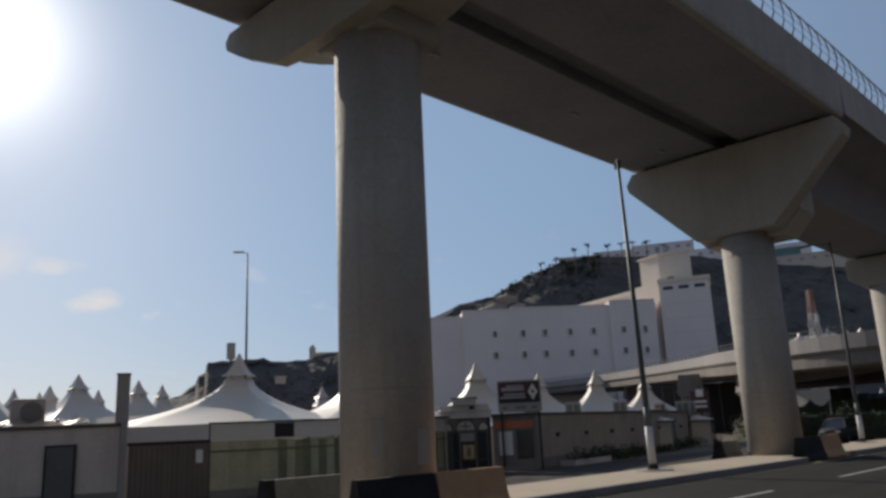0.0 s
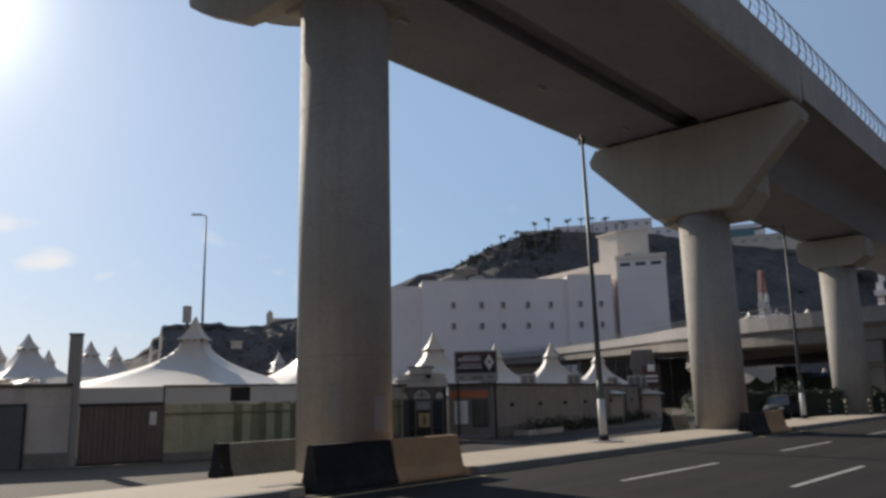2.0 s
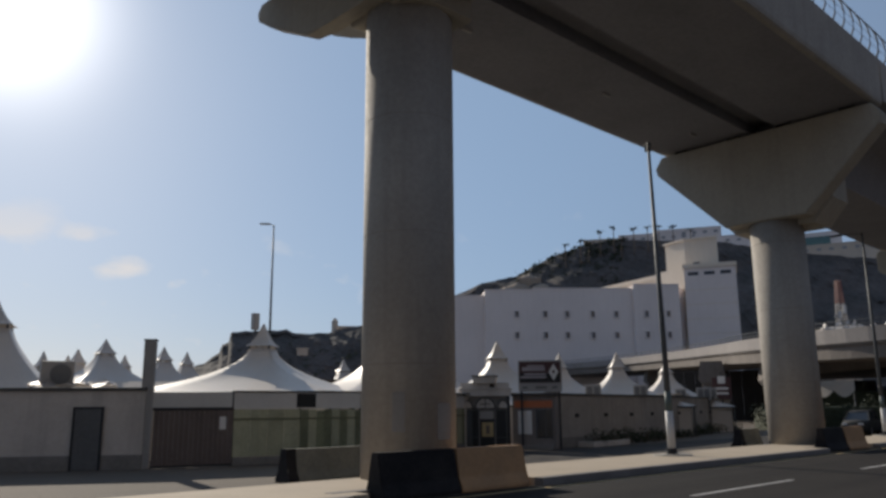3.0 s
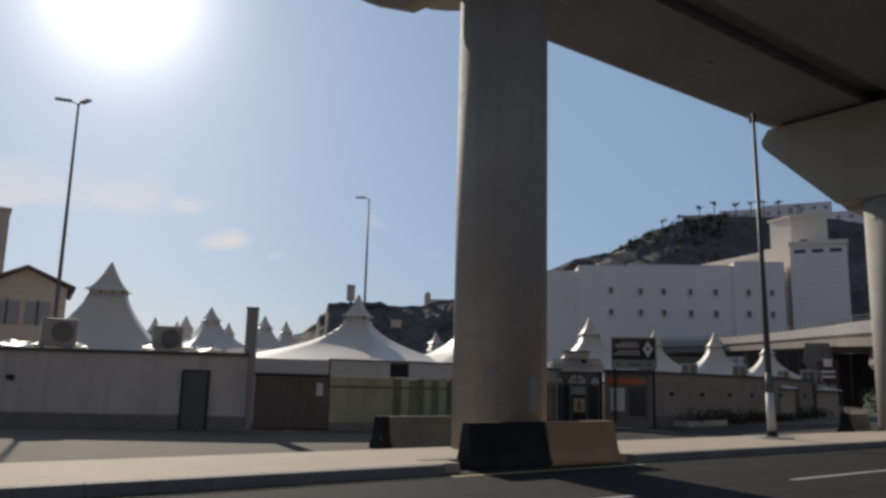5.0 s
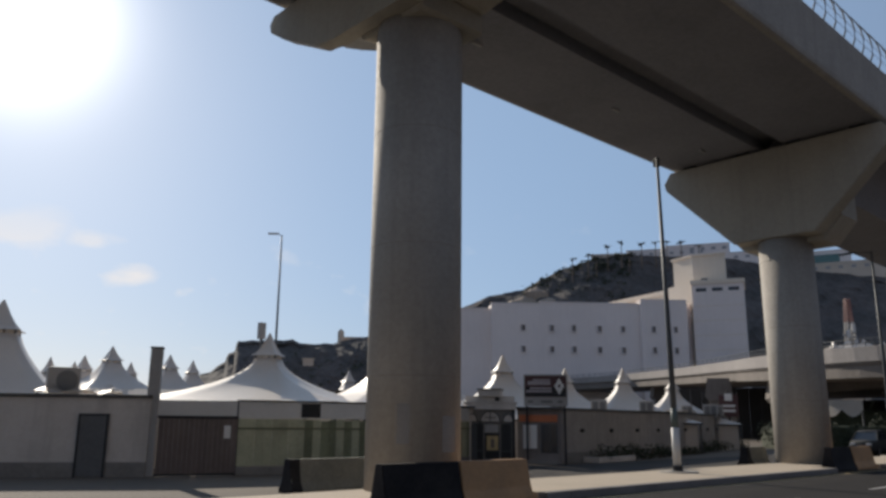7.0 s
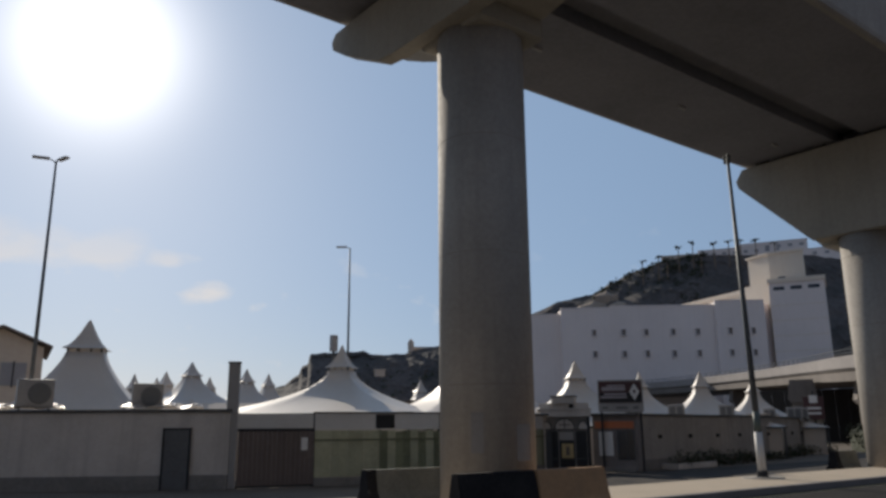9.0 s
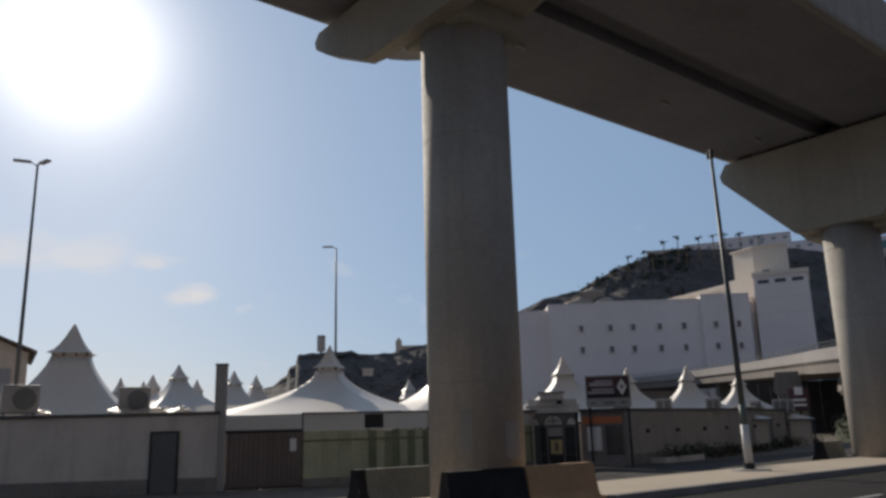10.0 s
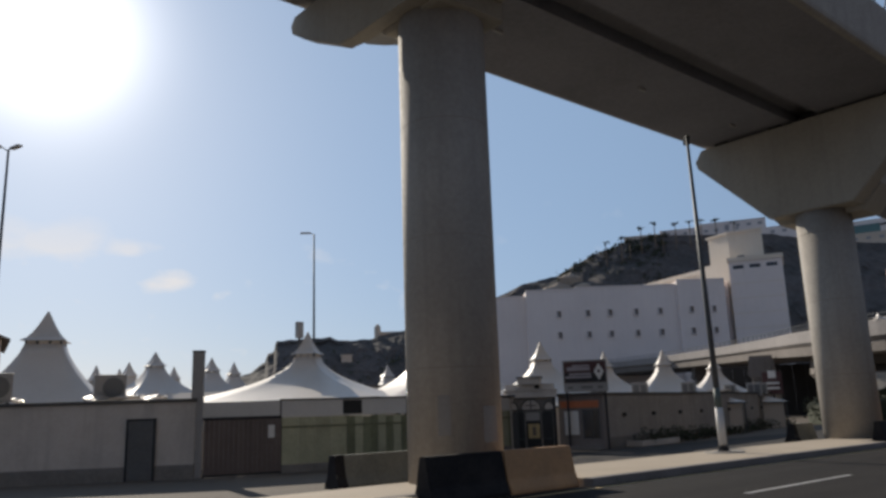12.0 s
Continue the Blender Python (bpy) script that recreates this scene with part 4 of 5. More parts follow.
# ---- entrance, booth and signboard in the camp's boundary ----
pm, PL = along(polar(45.3, 39.4), polar(41.75, 39.0))
portal = thing("entrance_gate", "dark steel entrance gate with a pale scalloped arch above", "gate")
portal.matrix_world = pm
for x0, x1 in ((0.0, 0.14), (PL - 0.14, PL)):
    part("gate_post", box(x0, x1, -0.1, 0.1, 0, 2.6, 0.01), DARK_METAL, portal)
part("lintel", box(-0.06, PL + 0.06, -0.16, 0.16, 2.57, 2.9, 0.03), WALL_PAINT, portal, "pale lintel")
part("lintel_lip", box(-0.1, PL + 0.1, -0.22, 0.2, 2.9, 2.97, 0.015), WALL_PAINT, portal, "projecting lip")
for x0, x1, z in ((0.0, 0.62, 3.24), (0.63, PL - 0.68, 3.2), (PL - 0.66, PL - 0.02, 3.24)):
    part("parapet_panel", box(x0, x1, -0.1, 0.06, 2.97, z, 0.02), WALL_PAINT, portal, "pale panel over the lintel")
part("top_box", box(0.66, PL - 0.7, -0.3, 0.5, 3.2, 3.52, 0.02), WALL_PAINT, portal, "pale box on the lintel")
part("top_box_lid", box(0.6, PL - 0.64, -0.36, 0.56, 3.52, 3.6, 0.02), WALL_BASE, portal, "grey lid")
hood = prism([(-0.14, 3.0), (0.02, 3.0), (0.02, 3.34), (-0.06, 3.34)], PL - 0.98, PL - 0.76)
part("hooded_lamp", hood, BEARING, portal, "small black hooded lamp")
# white scalloped panels under the lintel: a broad arch between two half arches
for c, w, tall in ((0.34, 0.24, 0.36), (PL / 2, 0.48, 0.5), (PL - 0.34, 0.24, 0.36)):
    fan = bmesh.new()
    rim = [(c + w * math.cos(t), 2.0 + tall * math.sin(t)) for t in np.linspace(0, math.pi, 15)]
    fa, fb = [fan.verts.new((x, -0.03, z)) for x, z in rim], [fan.verts.new((x, 0.02, z)) for x, z in rim]
    fan.faces.new(fa)
    fan.faces.new(fb[::-1])
    for k in range(len(rim)):
        fan.faces.new((fa[k], fb[k], fb[(k + 1) % len(rim)], fa[(k + 1) % len(rim)]))
    part("fan_panel", fan, WALL_PAINT, portal, "pale arched panel")
    part("arch_bar", tube([(x, -0.05, z) for x, z in rim], 0.028, 6), DARK_METAL, portal, "dark arch rim")
for x0, x1, z0, z1 in ((PL / 2 - 0.02, PL / 2 + 0.02, 2.02, 2.48), (PL / 2 - 0.28, PL / 2 + 0.28, 2.17, 2.21)):
    part("fan_rib", box(x0, x1, -0.06, -0.035, z0, z1), DARK_METAL, portal)
part("fan_backing", box(0.14, PL - 0.14, 0.03, 0.06, 2.0, 2.57), WALL_BASE, portal, "grey board behind the arches")
part("transom", box(0.14, PL - 0.14, -0.06, 0.04, 1.94, 2.0, 0.01), DARK_METAL, portal)
# gate leaves: frames, bars and sheet infill, the middle one with a pale board and a picture panel
for x0, x1 in ((0.16, 0.9), (0.92, 1.7), (1.72, PL - 0.16)):
    leaf = part("gate_leaf", box(x0, x1, 0.0, 0.025, 0.06, 1.92), DARK_METAL, portal, "dark steel gate leaf")
    for u0, u1, z0, z1 in ((x0, x0 + 0.05, 0.05, 1.93), (x1 - 0.05, x1, 0.05, 1.93), (x0 + 0.05, x1 - 0.05, 0.05, 0.1), (x0 + 0.05, x1 - 0.05, 1.88, 1.93), (x0 + 0.05, x1 - 0.05, 0.55, 0.6)):
        part("leaf_frame", box(u0, u1, -0.035, -0.002, z0, z1), GALVANISED, leaf)
    for k in range(1, 5):
        u = x0 + (x1 - x0) * k / 5
        part("leaf_bar", tube([(u, -0.02, 0.62), (u, -0.02, 1.86)], 0.012, 5), GALVANISED, leaf)
part("side_sheet", box(0.24, 0.56, -0.05, -0.037, 0.15, 1.85), GALVANISED, portal, "grey sheet behind the bars")
part("wicket_board", box(0.96, 1.64, -0.06, -0.04, 1.46, 1.86, 0.008), AC_BODY, portal, "pale board over the wicket")
part("picture_frame", box(1.02, 1.66, -0.07, -0.05, 0.58, 1.34, 0.01), DARK_METAL, portal, "dark frame")
part("picture_panel", box(1.06, 1.62, -0.078, -0.072, 0.62, 1.3), LINE_YELLOW, portal, "yellowish panel with a brown patch")
part("picture_patch", box(1.26, 1.44, -0.082, -0.079, 0.75, 1.15), ROOF_TILE, portal)

BOOTH_GREY = material("booth_grey_sheet", (0.24, 0.21, 0.195), 0.7, 0.18, 0.8, 8, 0.1, streaks=0.3)
bm_, BL = along(polar(41.6, 39.3), polar(38.5, 39.0))
booth = thing("guard_booth", "grey guard booth with an orange band and pale notice board", "booth")
booth.matrix_world = bm_
part("wall", box(0, BL, 0.02, 1.8, 0, 2.6, 0.02), BOOTH_GREY, booth)
part("orange_band", box(0.12, BL - 0.15, -0.03, 0.02, 2.0, 2.34, 0.01), ORANGE, booth, "faded orange band")
part("roof", box(-0.12, BL + 0.12, -0.25, 1.95, 2.6, 2.72, 0.02), COPING, booth)
part("notice_board", box(0.3, 0.98, -0.08, 0.02, 0.72, 1.85, 0.015), SIGN_WHITE, booth, "pale notice board")
part("window", box(1.2, BL - 0.2, -0.02, 0.02, 0.55, 1.9, 0.01), WINDOW, booth, "dark glazed window")
for x in (1.18, 1.62, BL - 0.2):
    part("window_bar", box(x, x + 0.05, -0.05, -0.01, 0.5, 1.95), GALVANISED, booth)
part("step", box(0.1, BL - 0.1, -0.45, 0.02, 0, 0.18, 0.02), WALL_BASE, booth)

sm, SL = along(polar(41.1, 38.9), polar(37.95, 38.9))
SIGN_PALE = material("sign_faded_lettering", (0.42, 0.38, 0.40), 0.5, 0.2)
board = thing("signboard", "maroon and white signboard with pale bars of writing above the booth", "sign")
board.matrix_world = sm
part("frame", box(0, SL, -0.06, 0.06, 2.76, 4.3, 0.015), AC_BODY, board, "pale frame and lower strip")
part("panel", box(0.06, SL - 0.06, -0.075, -0.062, 3.2, 4.22), SIGN_RED, board, "maroon panel")
part("lower_panel", box(0.08, SL - 0.08, -0.079, -0.0755, 3.22, 3.68), DARK_METAL, board, "near-black lower half of the panel")
for x0, x1, z0, z1 in ((0.2, 1.32, 3.78, 3.96), (0.45, 1.3, 3.98, 4.06), (0.12, 1.38, 3.42, 3.52), (0.3, 1.36, 3.56, 3.66)):
    part("writing_bar", box(x0, x1, -0.082, -0.077, z0, z1), SIGN_PALE, board)
diamond = bmesh.new()
vs = [diamond.verts.new(p) for p in ((1.5, -0.083, 3.72), (1.74, -0.083, 3.3), (1.98, -0.083, 3.72), (1.74, -0.083, 4.12))]
diamond.faces.new(vs)
part("diamond", diamond, SIGN_WHITE, board, "pale diamond emblem")
part("emblem", box(1.68, 1.8, -0.09, -0.085, 3.66, 3.8), SIGN_RED, board)
for x0, x1 in ((0.2, 0.45), (0.85, 1.4), (1.65, 1.9)):
    part("writing_bar", box(x0, x1, -0.068, -0.063, 2.92, 3.02), AC_DARK, board)
for x in (0.15, SL - 0.15):
    part("leg", box(x - 0.05, x + 0.05, 0.06, 0.16, 0, 4.2), DARK_METAL, board)


# ---- air conditioners on stands behind the walls ----
def air_conditioner(az, r, z, size, turn_by=0.0, tint=AC_BODY):
    x, y, _ = polar(az, r)
    a = thing("air_conditioner", "dusty beige outdoor air-conditioning unit on a stand behind the wall", "air conditioner", "outdoor air conditioners", (x, y, z), az - 90 + turn_by)
    w, h = size
    part("casing", box(-w / 2, w / 2, -0.3, 0.3, 0, h, 0.03), tint, a)
    if az > 50:
        part("fan_grille", lathe_front(0.38 * h, -0.31, h * 0.5, w * 0.1), AC_DARK, a, "round dark fan grille")
    else:
        for k in range(2):
            part("louvre_panel", box((k - 0.5) * w * 0.44 - w * 0.17, (k - 0.5) * w * 0.44 + w * 0.17, -0.33, -0.3, h * 0.14, h * 0.86, 0.01), AC_DARK, a, "dark louvred panel")
    for s in (-1, 1):
        part("stand_leg", box(s * w * 0.4 - 0.03, s * w * 0.4 + 0.03, -0.25, 0.25, -z, 0), GALVANISED, a)


def lathe_front(radius, y, z, x):
    bm = lathe([(radius, 0), (radius, 0.02), (radius * 0.86, 0.03)], 20)
    bm.transform(Matrix.Translation((x, y, z)) @ pose(0, 0, 0, 90, 0, 0))
    return bm


for az, r, z, size in ((79.8, 33.2, 2.9, (1.25, 1.05)), (72.95, 33.0, 2.85, (1.15, 1.0)), (35.75, 57, 2.6, (1.15, 1.0)), (32.45, 56, 2.55, (0.95, 0.95)),
                       (29.75, 66, 2.5, (0.9, 0.95)), (28.2, 66, 2.5, (1.1, 1.0)), (27.75, 68, 2.6, (0.9, 0.9)), (38.7, 44, 2.5, (0.8, 0.7))):
    air_conditioner(az, r, z, size, random.uniform(-8, 8))
xa, ya, _ = polar(30.0, 64)
low = thing("flat_canopy", "pale low canvas canopy along the wall top", "canopy", at=(xa, ya, 0), turn=17)
part("sheet", box(0, 7.5, 0, 3, 2.95, 3.05, 0.02), TENT, low)
for u in (0.1, 7.4):
    for v in (0.1, 2.9):
        part("leg", tube([(u, v, 0), (u, v, 2.96)], 0.05, 6), GALVANISED, low)

# pale crumpled sheeting glinting on the wall top
for az, r, wide in ((80.6, 33.6, 3.1), (71.9, 32.3, 3.0)):
    xa, ya, _ = polar(az, r)
    s = thing("canvas_sheet", "crumpled pale canvas sheet slung behind the wall top", "canvas sheet", "canvas sheets", (xa, ya, 0), az - 90)
    bm = sheet(-wide / 2, wide / 2, -0.8, 0.8, 2.78, 14, 6)
    for v in bm.verts:
        v.co.z += 0.14 * noise.noise(v.co * 2.3) + 0.22 * max(0, v.co.y) + 0.12
    bmesh.ops.solidify(bm, geom=bm.faces[:], thickness=0.01)
    part("sheet", bm, TENT, s)
    for u in (-wide / 2 + 0.1, wide / 2 - 0.1):
        part("prop", tube([(u, 0, 0), (u, 0, 2.95)], 0.04, 6), GALVANISED, s)


# ---- shrubs at the foot of the wall ----
def shrub(x, y, w, h, seed):
    rnd = random.Random(seed)
    s = thing("shrub", "low dusty green shrub at the foot of the wall", "shrub", "shrubs along the wall", (x, y, 0))
    stems, leaves = bmesh.new(), bmesh.new()
    for k in range(7):
        a = rnd.uniform(0, 6.28)
        tube([(0, 0, -0.03), (0.2 * w * math.cos(a), 0.2 * w * math.sin(a), h * 0.6)], [0.02, 0.008], 4, True, stems)
    for k in range(170):
        a, u, v = rnd.uniform(0, 6.28), rnd.random() ** 0.6, rnd.random()
        c = Vector((math.cos(a) * u * w / 2, math.sin(a) * u * w / 2, h * (0.12 + 0.88 * v * (1 - 0.55 * u * u))))
        q = Euler((rnd.uniform(0, 6), rnd.uniform(0, 6), rnd.uniform(0, 6))).to_matrix()
        l = rnd.uniform(0.06, 0.13)
        leaves.faces.new([leaves.verts.new(c + q @ Vector(p) * l) for p in ((-0.5, 0, 0), (0, -0.35, 0.1), (0.9, 0, 0), (0, 0.35, 0.1))])
    part("stems", stems, TRUNK, s)
    part("leaves", leaves, LEAF, s)


wall_foot = [((33.8, 24.9), 4), ((41.5, 25.9), 5), ((66.0, 32.7), 0)]
seed = 10
for (p, n), (q, _) in zip(wall_foot, wall_foot[1:]):
    m = n * 2 + (4 if n == 5 else 0)
    for k in range(m):
        u = (k + random.uniform(0.1, 0.9)) / m
        seed += 1
        shrub(p[0] + (q[0] - p[0]) * u, p[1] + (q[1] - p[1]) * u - 0.35, random.uniform(0.7, 1.7), random.uniform(0.45, 0.95), seed)
planter = thing("planter_kerb", "low pale concrete planter kerb before the wall", "planter", at=(33.2, 24.0, 0), turn=8)
part("front", box(0, 4.2, 0, 0.14, 0, 0.28, 0.02), WALL_PAINT, planter)
part("side", box(0, 0.14, 0.14, 0.9, 0, 0.28, 0.02), WALL_PAINT, planter)

hydrant = thing("hydrant_post", "red fire hydrant post at the wall's end", "hydrant", at=(*polar(26.75, 68)[:2], 0))
part("body", lathe([(0.2, 0), (0.2, 0.1), (0.14, 0.14), (0.14, 0.85), (0.18, 0.9), (0.16, 1.05), (0.06, 1.15)], 14), MAST_RED, hydrant, smooth=True)
part("outlet", box(-0.26, 0.26, -0.08, 0.08, 0.6, 0.76, 0.03), MAST_RED, hydrant)
xs, ys, _ = polar(27.0, 70)
pole_sign = thing("banner_sign", "tall maroon sign with a pale diamond on a post", "sign", at=(xs, ys, 0), turn=-63)
part("post", tube([(0, 0, 0), (0, 0, 4.9)], 0.07, 8), DARK_METAL, pole_sign)
part("panel", box(-0.75, 0.75, -0.12, -0.06, 2.6, 4.4, 0.01), SIGN_RED, pole_sign)
part("diamond", box(-0.3, 0.3, -0.17, -0.12, 3.9, 4.5, 0.01), SIGN_WHITE, pole_sign, "pale emblem")
for z in (3.4, 3.0):
    part("writing_bar", box(-0.5, 0.5, -0.14, -0.121, z, z + 0.18), SIGN_WHITE, pole_sign)


# ---- bollards at the third column ----
def bollard(x, y):
    b = thing("bollard", "yellow and black striped bollard at a viaduct column", "bollard", "striped bollards", (x, y, 0.205))
    for k in range(6):
        z = 0.17 * k
        part("band", lathe([(0.09, z), (0.09, z + 0.17)], 12), (BLACK_PAINT, YELLOW_PAINT)[k % 2], b)
    part("top", lathe([(0.09, 1.02), (0.07, 1.07), (0.02, 1.09)], 12), YELLOW_PAINT, b)


for x, y in ((60.6, 17.2), (60.2, 16.0), (61.2, 14.7), (63.0, 14.3)):
    bollard(x, y)


# ---- the passing car, white crossover ----
def crossover(at, turn, body_mat, label):
    c = thing("car", label, "car", at=at, turn=turn)
    bm = bmesh.new()
    # sections along the car: x, half width, sill, shoulder
    secs = [(-2.2, 0.62, 0.42, 0.72), (-2.12, 0.78, 0.32, 0.86), (-1.6, 0.85, 0.26, 0.98), (-0.9, 0.87, 0.24, 1.03), (0.3, 0.87, 0.24, 1.05), (1.5, 0.86, 0.26, 1.07), (2.05, 0.8, 0.34, 1.02), (2.2, 0.68, 0.45, 0.9)]
    rings = []
    for x, w, z0, z1 in secs:
        rings.append([bm.verts.new((x, y, z)) for y, z in ((-w * 0.9, z0), (-w, z0 + 0.18), (-w, z1 - 0.18), (-w * 0.88, z1), (0, z1 + 0.04), (w * 0.88, z1), (w, z1 - 0.18), (w, z0 + 0.18), (w * 0.9, z0), (0, z0))])
    for a, b in zip(rings, rings[1:]):
        for k in range(10):
            bm.faces.new((a[k], a[(k + 1) % 10], b[(k + 1) % 10], b[k]))
    bm.faces.new(rings[0][::-1])
    bm.faces.new(rings[-1])
    part("body", bm, body_mat, c, smooth=True)
    roof = bmesh.new()
    rr = []
    for x, w, z in ((-0.55, 0.6, 1.56), (-0.2, 0.66, 1.66), (0.8, 0.67, 1.69), (1.75, 0.64, 1.63), (2.0, 0.6, 1.56)):
        rr.append([roof.verts.new((x, y, zz)) for y, zz in ((-w, z - 0.06), (-w * 0.8, z), (0, z + 0.02), (w * 0.8, z), (w, z - 0.06), (0, z - 0.08))])
    for a, b in zip(rr, rr[1:]):
        for k in range(6):
            roof.faces.new((a[k], a[(k + 1) % 6], b[(k + 1) % 6], b[k]))
    roof.faces.new(rr[0][::-1])
    roof.faces.new(rr[-1])
    part("roof", roof, body_mat, c, smooth=True)
    cabin = bmesh.new()
    lo = [cabin.verts.new(p) for p in ((-1.2, -0.76, 1.0), (2.05, -0.74, 1.0), (2.05, 0.74, 1.0), (-1.2, 0.76, 1.0))]
    hi = [cabin.verts.new(p) for p in ((-0.5, -0.6, 1.58), (1.9, -0.59, 1.58), (1.9, 0.59, 1.58), (-0.5, 0.6, 1.58))]
    for k in range(4):
        cabin.faces.new((lo[k], lo[(k + 1) % 4], hi[(k + 1) % 4], hi[k]))
    part("glass", cabin, WINDOW, c, "dark glass")
    for s in (-1, 1):
        for pts in (((-1.22, 0.78, 0.99), (-0.52, 0.62, 1.59)), ((0.35, 0.775, 1.0), (0.4, 0.63, 1.6)), ((1.35, 0.77, 1.0), (1.3, 0.62, 1.6)), ((2.08, 0.75, 1.0), (1.92, 0.6, 1.6))):
            part("pillar", tube([(x, s * y, z) for x, y, z in pts], 0.045, 6), body_mat, c)
        part("headlight", box(-2.2, -1.9, s * 0.5 - 0.14, s * 0.5 + 0.2, 0.72, 0.84, 0.03), SIGN_WHITE, c)
        part("tail_light", box(2.05, 2.2, s * 0.66 - 0.1, s * 0.66 + 0.1, 0.82, 1.0, 0.03), MAST_RED, c)
        part("mirror", box(-0.95, -0.75, s * 0.9 - 0.1, s * 0.9 + 0.1, 1.02, 1.15, 0.03), body_mat, c)
        part("roof_rail", tube([(-0.2, s * 0.58, 1.7), (0.8, s * 0.58, 1.74), (1.7, s * 0.56, 1.69)], 0.02, 6), GALVANISED, c)
        for x in (-1.38, 1.35):
            ty = lathe([(0.34, -0.11), (0.345, -0.08), (0.345, 0.08), (0.34, 0.11)], 22)
            ty.transform(Matrix.Translation((x, s * 0.8, 0.345)) @ pose(0, 0, 0, 90, 0, 0))
            w = part("wheel", ty, TYRE, c)
            rm = lathe([(0.22, -0.12), (0.22, 0.12)], 18)
            rm.transform(Matrix.Translation((x, s * 0.8, 0.345)) @ pose(0, 0, 0, 90, 0, 0))
            part("rim", rm, GALVANISED, w)
    part("grille", box(-2.215, -2.1, -0.4, 0.4, 0.5, 0.72, 0.02), AC_DARK, c)


crossover((17.75, 20.9, 0.0), 38, CAR_WHITE, "white crossover car on the lot behind the column")
crossover((58.5, 19.8, 0.0), 5, TYRE, "dark parked car in the shade under the overpass")


# ---- beyond the overpass and under it ----
def hedge(x, y, length, h, turn, seed):
    rnd = random.Random(seed)
    g = thing("hedge", "dark green hedge in shade beside the overpass", "hedge", "hedges", (x, y, 0), turn)
    leaves = bmesh.new()
    for k in range(int(length * 130)):
        c = Vector((rnd.uniform(0, length), rnd.uniform(-0.8, 0.8), 0))
        top = h * (0.8 + 0.35 * noise.noise(Vector((c.x * 0.9, seed, 0))))
        c.z = top * rnd.random() ** 0.55
        q = Euler((rnd.uniform(0, 6), rnd.uniform(0, 6), rnd.uniform(0, 6))).to_matrix()
        l = rnd.uniform(0.12, 0.26)
        leaves.faces.new([leaves.verts.new(c + q @ Vector(p) * l) for p in ((-0.5, 0, 0), (0, -0.4, 0.1), (0.9, 0, 0), (0, 0.4, 0.1))])
    part("leaves", leaves, LEAF, g)
    part("core", box(0, length, -0.5, 0.5, -0.05, h * 0.72, 0.2), LEAF, g)


hedge(*polar(22.6, 63)[:2], 8.5, 2.7, -62, 5)
hedge(*polar(15.6, 67)[:2], 3.6, 2.4, -72, 6)
hedge(82.0, 20.0, 9.0, 1.8, 85, 8)
hedge(64.0, 27.5, 7.0, 2.4, 40, 9)
# tall hedge added to darken the bright gap below the overpass
hedge(*polar(23.0, 88)[:2], 16.0, 4.6, -71, 12)
aw = thing("scalloped_awning", "white awning with a scalloped edge under the overpass", "awning", at=(*polar(20.1, 69.5)[:2], 0), turn=-70)
bm = bmesh.new()
n = 48
top = [bm.verts.new((3.0 * k / n - 1.5, 0, 3.9)) for k in range(n + 1)]
bot = [bm.verts.new((3.0 * k / n - 1.5, -0.15, 3.2 - 0.55 * abs(math.sin(math.pi * 2 * k / n)))) for k in range(n + 1)]
for k in range(n):
    bm.faces.new((top[k], top[k + 1], bot[k + 1], bot[k]))
bmesh.ops.solidify(bm, geom=bm.faces[:], thickness=0.02)
part("valance", bm, WHITE_SLEEVE, aw)
part("roof_sheet", box(-1.5, 1.5, 0.0, 2.4, 3.88, 3.95), TENT, aw)
for u in (-1.45, 1.45):
    for v in (0.1, 2.3):
        part("pole", tube([(u, v, 0), (u, v, 3.9)], 0.05, 6), GALVANISED, aw)
for az, r, half, e in ((17.4, 152, 3.4, 3.4), (18.3, 164, 3.4, 3.6), (15.9, 158, 3.4, 3.4), (13.3, 150, 2.8, 3.5)):
    tent_at(az, r, half, e, e + 1.3, e + 2.7, 30, "small pale tent beyond the overpass", group="tents beyond the overpass")
BLUE = material("blue_tarp", (0.12, 0.17, 0.27), 0.6, 0.15)
for az, r in ((18.0, 143), (16.4, 147)):
    xa, ya, _ = polar(az, r)
    tp = thing("blue_canopy", "faded blue tarpaulin canopy beyond the overpass", "canopy", "blue canopies", (xa, ya, 0), az - 90)
    part("tarpaulin", box(-3.4, 3.4, 0, 3, 3.6, 5.0, 0.05), BLUE, tp)
    for u in (-2.0, 2.0):
        part("pole", tube([(u, 0.2, 0), (u, 0.2, 3.7)], 0.05, 6), GALVANISED, tp)
for k, (az, r) in enumerate(((19.35, 172), (18.4, 176), (17.35, 180), (16.5, 182), (20.2, 171))):
    crown_z = 1.95 + r * math.tan(radians(5.6 if k < 2 else 5.42))
    tent_at(az, r, 3.2, crown_z - 3.4, crown_z - 1.5, crown_z, 15 * k, "white domed tent seen above the overpass parapet", group="tents above the parapet", neck_r=0.42, cap_r=0.3, swell=0.6, curtains=False)

